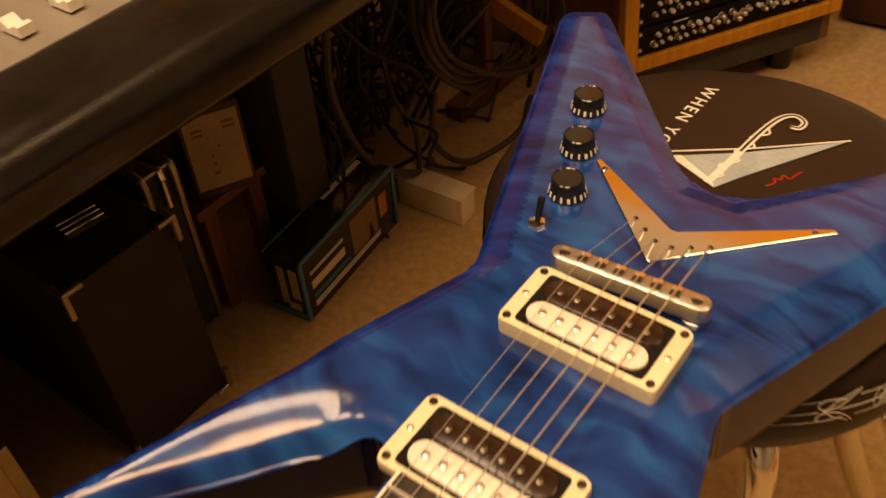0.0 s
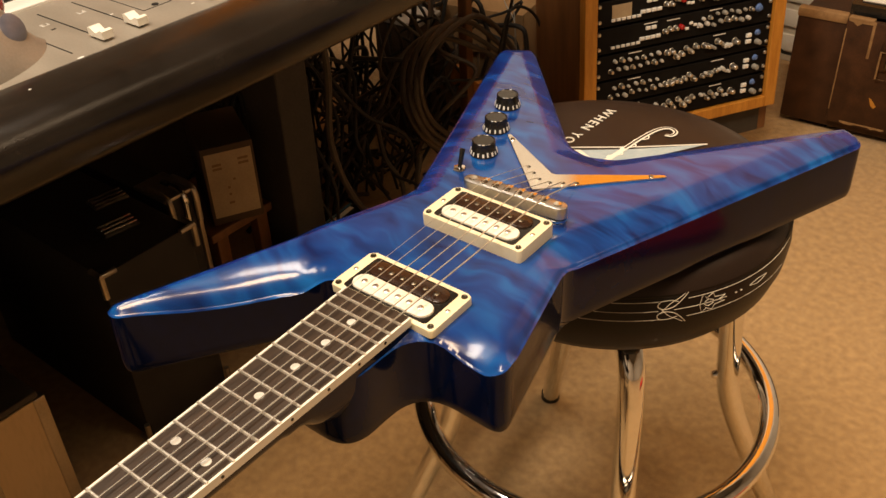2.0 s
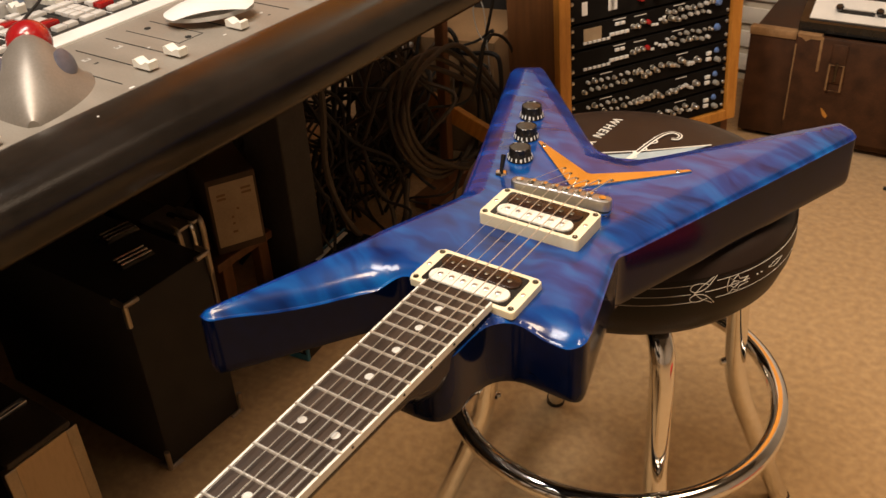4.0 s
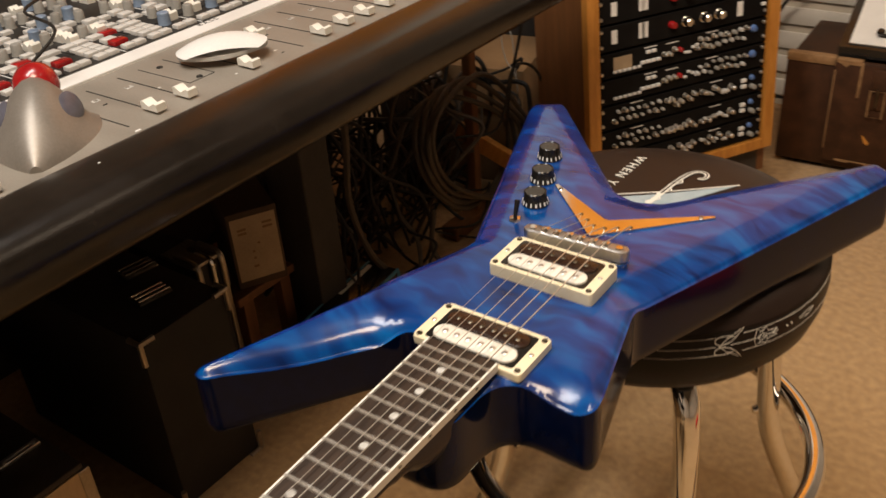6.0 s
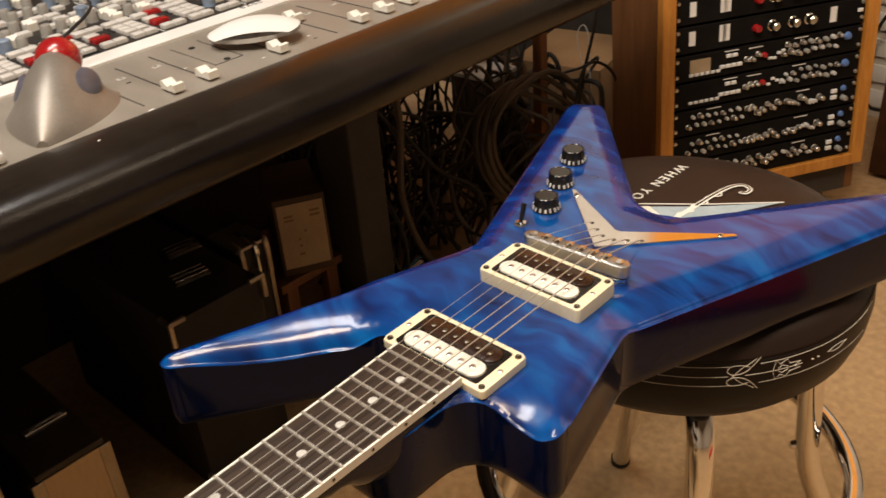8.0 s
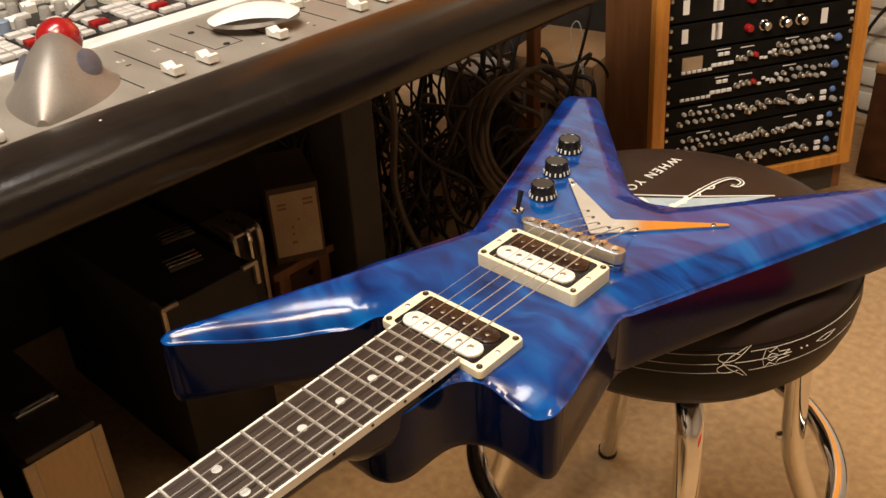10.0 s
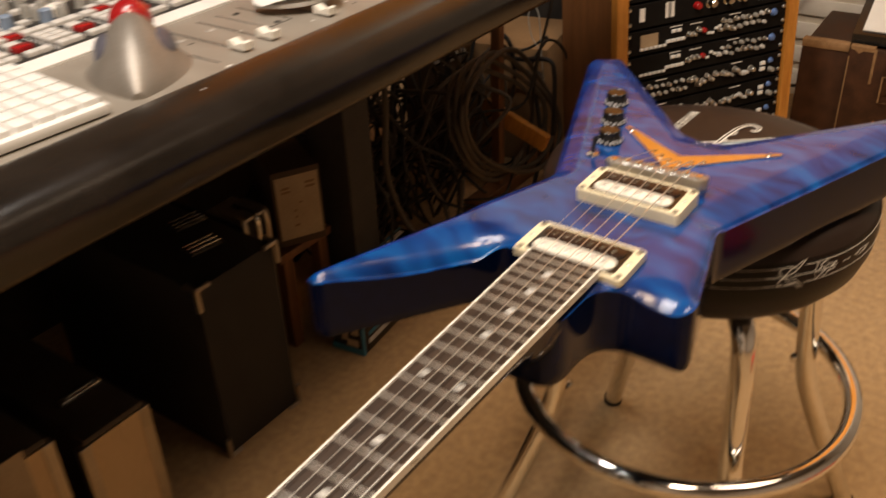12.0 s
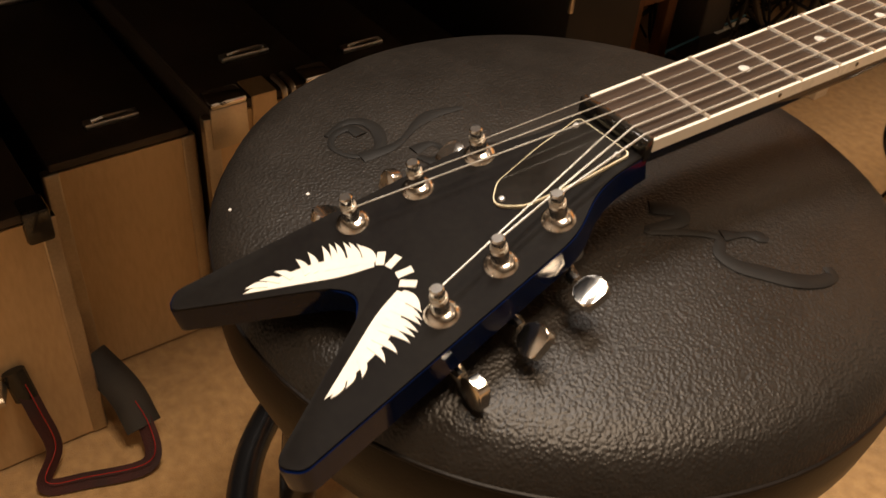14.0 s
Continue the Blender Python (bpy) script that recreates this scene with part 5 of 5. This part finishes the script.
    part("leg", box(x - 0.011, x + 0.011, y - 0.011, y + 0.011, 0, 0.175, 0.002), "walnut", stand, "", False)
part("top", box(-0.085, 0.085, -0.05, 0.075, 0.175, 0.19, 0.002), "walnut", stand, "", False)
carton = thing("cardboard_box", pose(-0.712, 0.203, 0.19, 0, 0, -28), "brown cardboard box with a pale shipping label", "box")
part("body", box(-0.13, 0.0, -0.002, 0.079, 0.0, 0.136, 0.003), "shaded_card", carton, "", True)
lab = part("label", box(0.0002, 0.0008, 0.003, 0.0745, 0.014, 0.126), "label_paper", carton, "pale shipping label", False)
for y0, y1, z in ((0.012, 0.026, 0.104), (0.012, 0.026, 0.097), (0.030, 0.034, 0.05), (0.030, 0.034, 0.062), (0.040, 0.044, 0.075), (0.052, 0.068, 0.108), (0.052, 0.068, 0.10), (0.028, 0.036, 0.035)):
    part("print_line", box(0.0009, 0.0012, y0, y1, z, z + 0.004), "cardboard", lab, "", False)

pack = thing("long_retail_box", pose(-0.625, 0.350, 0, 0, 0, 7), "long black and teal retail box lying on the carpet", "box")
part("body", box(-0.036, 0.026, -0.118, 0.118, 0, 0.112, 0.002), "black_plastic", pack, "", True)
for x in (-0.0358, 0.0258):
    part("printed_edge", box(x - 0.002, x + 0.002, -0.1185, 0.1185, 0.1075, 0.1135, 0.001), "teal", pack, "teal printed edge", False)
for y in (-0.1165, 0.1165):
    part("printed_edge", box(0.0235, 0.0278, y - 0.0035, y + 0.0035, 0.001, 0.108, 0.001), "teal", pack, "", False)
part("printed_edge", box(-0.0375, 0.0272, -0.1192, -0.1182, 0.001, 0.013), "teal", pack, "", False)
part("title_bar", box(-0.031, -0.022, 0.010, 0.108, 0.112, 0.1126), "white_paint", pack, "", False)
for z0, z1, y0, y1, m in ((0.030, 0.094, 0.0, 0.065, "cardboard"), (0.050, 0.064, -0.10, -0.02, "ivory_card"), (0.016, 0.026, -0.10, 0.07, "pale_grey"), (0.045, 0.085, 0.074, 0.094, "oak"), (0.076, 0.082, -0.10, -0.02, "pale_grey"), (0.032, 0.040, -0.10, -0.01, "teal")):
    part("printed_picture", box(0.0262, 0.0268, y0, y1, z0, z1), m, pack, "", False)
for x0, x1, z0, z1 in ((-0.016, -0.004, 0.025, 0.095), (0.004, 0.018, 0.04, 0.095), (-0.006, 0.016, 0.016, 0.030)):
    part("printed_picture", box(x0, x1, -0.1192, -0.1184, z0, z1), "label_paper", pack, "", False)

sheet = thing("white_carton", pose(-0.586, 0.531, 0, 0, 0, 3), "low white carton lying on the carpet", "box")
part("body", box(-0.058, 0.064, -0.018, 0.020, 0, 0.050, 0.002), "ivory_card", sheet, "", True)
part("lid", box(-0.060, 0.066, -0.020, 0.022, 0.050, 0.053, 0.001), "ivory_card", sheet, "", True)

panel_box = thing("brown_carton", pose(-0.80, 1.07, 0, 0, 0, 12), "plain brown carton behind the cables", "box")
part("body", box(-0.10, 0.10, -0.07, 0.14, 0, 0.275, 0.003), "cardboard", panel_box, "", True)
part("flap", box(-0.10, 0.102, -0.08, -0.072, 0.18, 0.277, 0.001), "cardboard", panel_box, "", False)
pale = thing("pale_carton", pose(-0.915, 0.90, 0, 0, 0, 4), "dark carton with a pale lid against the rear board", "box")
part("body", box(-0.06, 0.05, -0.02, 0.09, 0, 0.252, 0.003), "shaded_card", pale, "brown card sides", True)
part("lid", box(-0.062, 0.052, -0.022, 0.092, 0.252, 0.262, 0.002), "wall", pale, "", True)

# added dark block that hides the lit wall behind the cables; no cabinet known
backing = thing("dark_backing", pose(-1.05, 1.42, 0, 0, 0, 0), "dark block added to keep the gap behind the cables dark", "speaker")
part("body", box(-0.50, 0.36, -0.12, 0.16, 0, 0.74, 0.006), "void", backing, "black painted body", True)
part("backing_front", box(-0.47, 0.33, -0.128, -0.1205, 0.03, 0.71, 0.003), "tolex", backing, "dark front of the added block", True)

frame_t = thing("wooden_trestle", (-0.70, 0.84, 0), "orange-brown wooden trestle with a slanting brace", "trestle")
part("post", box(-0.011, 0.011, -0.010, 0.010, 0, 0.50, 0.003), "walnut", frame_t, "", False)
br = bmesh.new()
box(-0.085, 0.080, -0.008, 0.008, -0.019, 0.019, 0.002, 2, br)
part("brace", br, "oak", frame_t, "slanting brace", False, Matrix.Translation((0.032, 0.019, 0.166)) @ pose(0, 0, 0, 0, 19, 0))
part("foot", box(-0.02, 0.02, -0.10, 0.28, 0.0, 0.03, 0.003), "walnut", frame_t, "", False)

# cable tangle under the far end of the console
rc = random.Random(21)


def cable(name, pts, r, m, label, group="loose cables"):
    o = part(name, tube(smooth_path(pts, 6), r, 7), m, None, "", True)
    return tagged(o, label, "cable", group)


for k in range(58):
    cx, cy = rc.uniform(-1.02, -0.74), rc.uniform(0.42, 0.92)
    if cx > -0.80 and cy > 0.78:
        cy -= 0.2
    top = rc.uniform(0.12, 0.42)
    pts, x, y = [], cx, cy
    for i in range(9):
        s = i / 8
        z = 0.012 + (top - 0.012) * math.sin(math.pi * min(1, s * 1.1)) * rc.uniform(0.7, 1.1)
        pts.append((min(-0.60, max(-1.09, x)), min(0.98, max(0.40, y)), max(0.008, z)))
        x += rc.uniform(-0.085, 0.085)
        y += rc.uniform(-0.11, 0.11)
    pts[0] = (pts[0][0], pts[0][1], 0.006)
    pts[-1] = (pts[-1][0], pts[-1][1], 0.006)
    cable("cable", pts, rc.choice((0.0025, 0.003, 0.0035, 0.0045)), rc.choice(("cable_black", "cable_black", "cable_black", "cable_brown")), "black signal cable in a tangled heap on the carpet")
for k in range(16):
    y = 0.42 + 0.033 * k + rc.uniform(-0.01, 0.01)
    x = rc.uniform(-1.0, -0.80)
    pts = [(x, y, 0.60), (x + rc.uniform(-0.02, 0.03), y + rc.uniform(-0.03, 0.03), 0.42), (x + rc.uniform(-0.05, 0.06), y + rc.uniform(-0.06, 0.06), 0.25), (x + rc.uniform(-0.05, 0.08), y + rc.uniform(-0.08, 0.08), 0.10), (x + rc.uniform(-0.08, 0.1), y + rc.uniform(-0.1, 0.1), 0.007)]
    cable("hanging_cable", pts, rc.choice((0.003, 0.004, 0.005)), "cable_black", "black cable hanging from the console to the carpet")

coil = thing("cable_coil", (-0.60, 0.745, 0.0), "coil of thick grey-brown cable leaning against the trestle", "cable coil", "loose cables")
for k in range(4):
    off = 0.012 * k
    ring = []
    for a in np.linspace(0, 2 * math.pi, 41)[:-1]:
        ry = 0.150 + 0.006 * k + 0.010 * math.sin(2 * a + k)
        rz = 0.110 + 0.005 * k + 0.008 * math.cos(3 * a + k)
        ring.append((-0.02 * math.sin(a) - 0.05 + off * 0.8 + 0.012 * math.sin(a * 2 + k), ry * math.cos(a) + 0.01 * k, 0.215 + rz * math.sin(a) - 0.05 * math.cos(a) + 0.006 * k))
    part("loop", tube(ring, 0.0052, 8, None, True), "cable_brown", coil)
part("tail", tube(smooth_path([(-0.03, -0.14, 0.16), (-0.02, -0.16, 0.08), (0.0, -0.10, 0.012), (0.02, 0.02, 0.006), (-0.02, 0.12, 0.006)], 8), 0.0052, 8), "cable_brown", coil)
cable("hanging_cable", [(-0.66, 0.40, 0.60), (-0.655, 0.425, 0.40), (-0.66, 0.42, 0.25), (-0.64, 0.455, 0.12), (-0.62, 0.54, 0.05), (-0.66, 0.62, 0.006)], 0.006, "cable_brown", "thick grey-brown cable hanging beside the console leg")
cable("rack_cable", [(-0.60, 0.86, 0.72), (-0.58, 0.862, 0.60), (-0.585, 0.855, 0.45), (-0.62, 0.86, 0.30), (-0.66, 0.90, 0.10), (-0.69, 0.93, 0.006)], 0.003, "cable_black", "thin black cable down the side of the rack")

# ---- brown road case with a synthesizer on it ----
road = thing("road_case", pose(0.16, 1.56, 0, 0, 0, 3), "worn brown leatherette trunk with scuffed tan edges", "trunk")
part("body", box(-0.42, 0.50, -0.14, 0.14, 0.012, 0.245, 0.005), "brown_tolex", road, "", True)
part("lid", box(-0.319, 0.50, -0.155, -0.1395, 0.03, 0.262, 0.005), "brown_tolex", road, "front flap of worn brown leatherette", True)
part("edging", box(-0.421, -0.32, -0.143, -0.120, 0.243, 0.262, 0.003), "scuff", road, "scuffed tan edge", True)
part("edging", box(-0.317, -0.266, -0.1565, -0.140, 0.2585, 0.2660, 0.003), "scuff", road, "scuffed tan edge", True)
part("edging", box(-0.268, -0.262, -0.1562, -0.152, 0.185, 0.262, 0.0015), "scuff", road, "torn tan edge of the flap", True)
part("edging", box(-0.318, -0.3155, -0.1562, -0.152, 0.06, 0.24, 0.001), "scuff", road, "", True)
part("edging", box(-0.08, -0.02, -0.1565, -0.140, 0.2585, 0.2660, 0.003), "scuff", road, "scuffed tan edge", True)
hasp = part("hasp", box(-0.241, -0.209, -0.159, -0.155, 0.165, 0.252, 0.002), "brown_tolex", road, "tarnished metal hasp", True)
part("hasp_loop", tube([(-0.240, -0.163, 0.208), (-0.240, -0.163, 0.150), (-0.211, -0.163, 0.150), (-0.211, -0.163, 0.208)], 0.0022, 8, None, True), "scuff", hasp)
part("hasp_pin", tube([(-0.226, -0.162, 0.212), (-0.226, -0.162, 0.172)], 0.0028, 8), "dark_screw", hasp)
part("sticker", prism([(-0.243, 0.104), (-0.238, 0.102), (-0.226, 0.088), (-0.230, 0.082), (-0.237, 0.088)], 0, 0.001), "oak", road, "torn orange sticker", False, Matrix.Translation((0, -0.1555, 0)) @ pose(0, 0, 0, 90, 0, 0))
rw = random.Random(11)
for x0, x1, z, most in ((-0.315, -0.262, 0.2605, 0.012), (-0.08, -0.02, 0.2605, 0.010), (0.18, 0.34, 0.2605, 0.014), (-0.29, -0.20, 0.040, 0.008)):
    n = int((x1 - x0) / 0.008)
    torn = [(x0 + (x1 - x0) * i / n, z - 0.0025 - most * rw.random() ** 2 * math.sin(math.pi * (i + 0.5) / (n + 1))) for i in range(n + 1)]
    part("scuff", prism(torn + [(x1, z), (x0, z)], 0, 0.0008), "scuff", road, "torn scuffed edge", False, Matrix.Translation((0, -0.1552, 0)) @ pose(0, 0, 0, 90, 0, 0))
for x in (-0.35, 0.42):
    part("foot", box(x - 0.03, x + 0.03, -0.12, 0.12, 0, 0.0125), "black_plastic", road, "", False)

synth = thing("synthesizer", pose(0.18, 1.53, 0.263, 0, 0, 3), "white-panelled synthesizer with black sliders in a black case", "synthesizer")
sb = along_y([(-0.10, 0.0), (-0.10, 0.02), (0.19, 0.17), (0.19, 0.0)], -0.34, 0.42)
sb.transform(Matrix.Rotation(radians(90), 4, "Z") @ Matrix.Diagonal((1, -1, 1, 1)))
part("case", sb, "black_plastic", synth, "black case", False)
SM = Matrix.Translation((0, -0.10, 0.021)) @ pose(0, 0, 0, 27.3, 0, 0)
pan = part("panel", box(-0.322, 0.405, 0.010, 0.315, 0.0, 0.003), "white_paint", synth, "white control panel", False, SM)
s0 = None
for r in range(6):
    for c in range(9):
        x, y = -0.268 + 0.080 * c + 0.020 * (r % 4), 0.038 + 0.046 * r
        if x > 0.36:
            continue
        m1, m2, m3 = (Matrix.Translation((x + dx, y + dy, 0.003)) for dx, dy in ((0, 0), (0.037, 0.0), (0.037, 0.0085)))
        if s0 is None:
            s0 = part("slider_knob", lathe([(0, 0.016), (0.0065, 0.0155), (0.0085, 0.012), (0.0070, 0.006), (0.0045, 0.004), (0.0045, 0)], 14), "black_plastic", pan, "round black slider knob", True, m1)
            b0 = part("slider_track", box(-0.034, 0.034, -0.0055, 0.0055, -0.0005, 0.0006), "slot", pan, "", False, m2)
            g0 = part("slider_scale", box(-0.028, 0.030, -0.0035, 0.0035, 0, 0.0045, 0.001), "white_paint", pan, "raised white guide beside the slider", False, m3)
        else:
            again(s0, m1), again(b0, m2), again(g0, m3)

heater = thing("baseboard_heater", (-0.55, 1.74, 0), "white baseboard heater with horizontal ribs along the wall", "heater")
part("body", box(-0.35, 0.45, -0.03, 0.038, 0.0, 0.34, 0.003), "wall", heater, "", True)
for k in range(5):
    part("rib", box(-0.35, 0.45, -0.040, -0.030, 0.03 + 0.062 * k, 0.072 + 0.062 * k, 0.003), "white_paint", heater, "", True)
cable("wall_cable", [(-0.14, 1.70, 0.10), (-0.34, 1.62, 0.06), (-0.36, 1.60, 0.22), (-0.30, 1.62, 0.34), (-0.20, 1.66, 0.37), (-0.05, 1.70, 0.36)], 0.004, "cable_black", "black cable arching behind the trunk")
cable("floor_cable", [(0.10, 1.28, 0.004), (0.22, 1.30, 0.004), (0.36, 1.27, 0.004), (0.60, 1.32, 0.004)], 0.004, "cable_black", "black cable lying on the carpet by the trunk")

cable("wire_loop", [(-0.655, 0.94, 0.18), (-0.654, 0.94, 0.289), (-0.681, 0.945, 0.327), (-0.692, 0.948, 0.372), (-0.680, 0.95, 0.392), (-0.668, 0.95, 0.372), (-0.658, 0.945, 0.30), (-0.64, 0.93, 0.20), (-0.63, 0.92, 0.008)], 0.0011, "grey_plastic", "thin pale wire loop standing up beside the rack")
cable("looped_cable", [(-0.62, 0.92, 0.008), (-0.612, 0.92, 0.15), (-0.612, 0.92, 0.265), (-0.63, 0.92, 0.296), (-0.70, 0.92, 0.285), (-0.748, 0.92, 0.298), (-0.743, 0.92, 0.330), (-0.722, 0.92, 0.318), (-0.70, 0.915, 0.27), (-0.66, 0.91, 0.25), (-0.63, 0.90, 0.12), (-0.64, 0.89, 0.008)], 0.005, "cable_black", "stiff black cable looped in front of the brown carton")

# out of view; added so the guitar's side reflects red, bag form invented
bag = thing("unseen_red_bag", pose(0.90, 0.33, 0, 0, 0, 8), "red padded bag shape out of view, added for the guitar's red reflection", "bag")
part("body", box(-0.10, 0.10, -0.19, 0.19, 0, 0.085, 0.035, 4), "red_cloth", bag, "red cloth cover", True)
part("zip", tube([(x, y, 0.043) for x, y in fillet([(-0.1005, -0.1905, 0.035), (0.1005, -0.1905, 0.035), (0.1005, 0.1905, 0.035), (-0.1005, 0.1905, 0.035)], 5)], 0.003, 8, None, True), "black_plastic", bag, "black zip round the edge")
part("carry_loop", tube(smooth_path([(0.0, -0.188, 0.05), (0.0, -0.215, 0.055), (0.03, -0.222, 0.05), (0.045, -0.188, 0.05)], 6), 0.006, 8, None, False, 0.4), "black_plastic", bag, "black webbing carry loop")
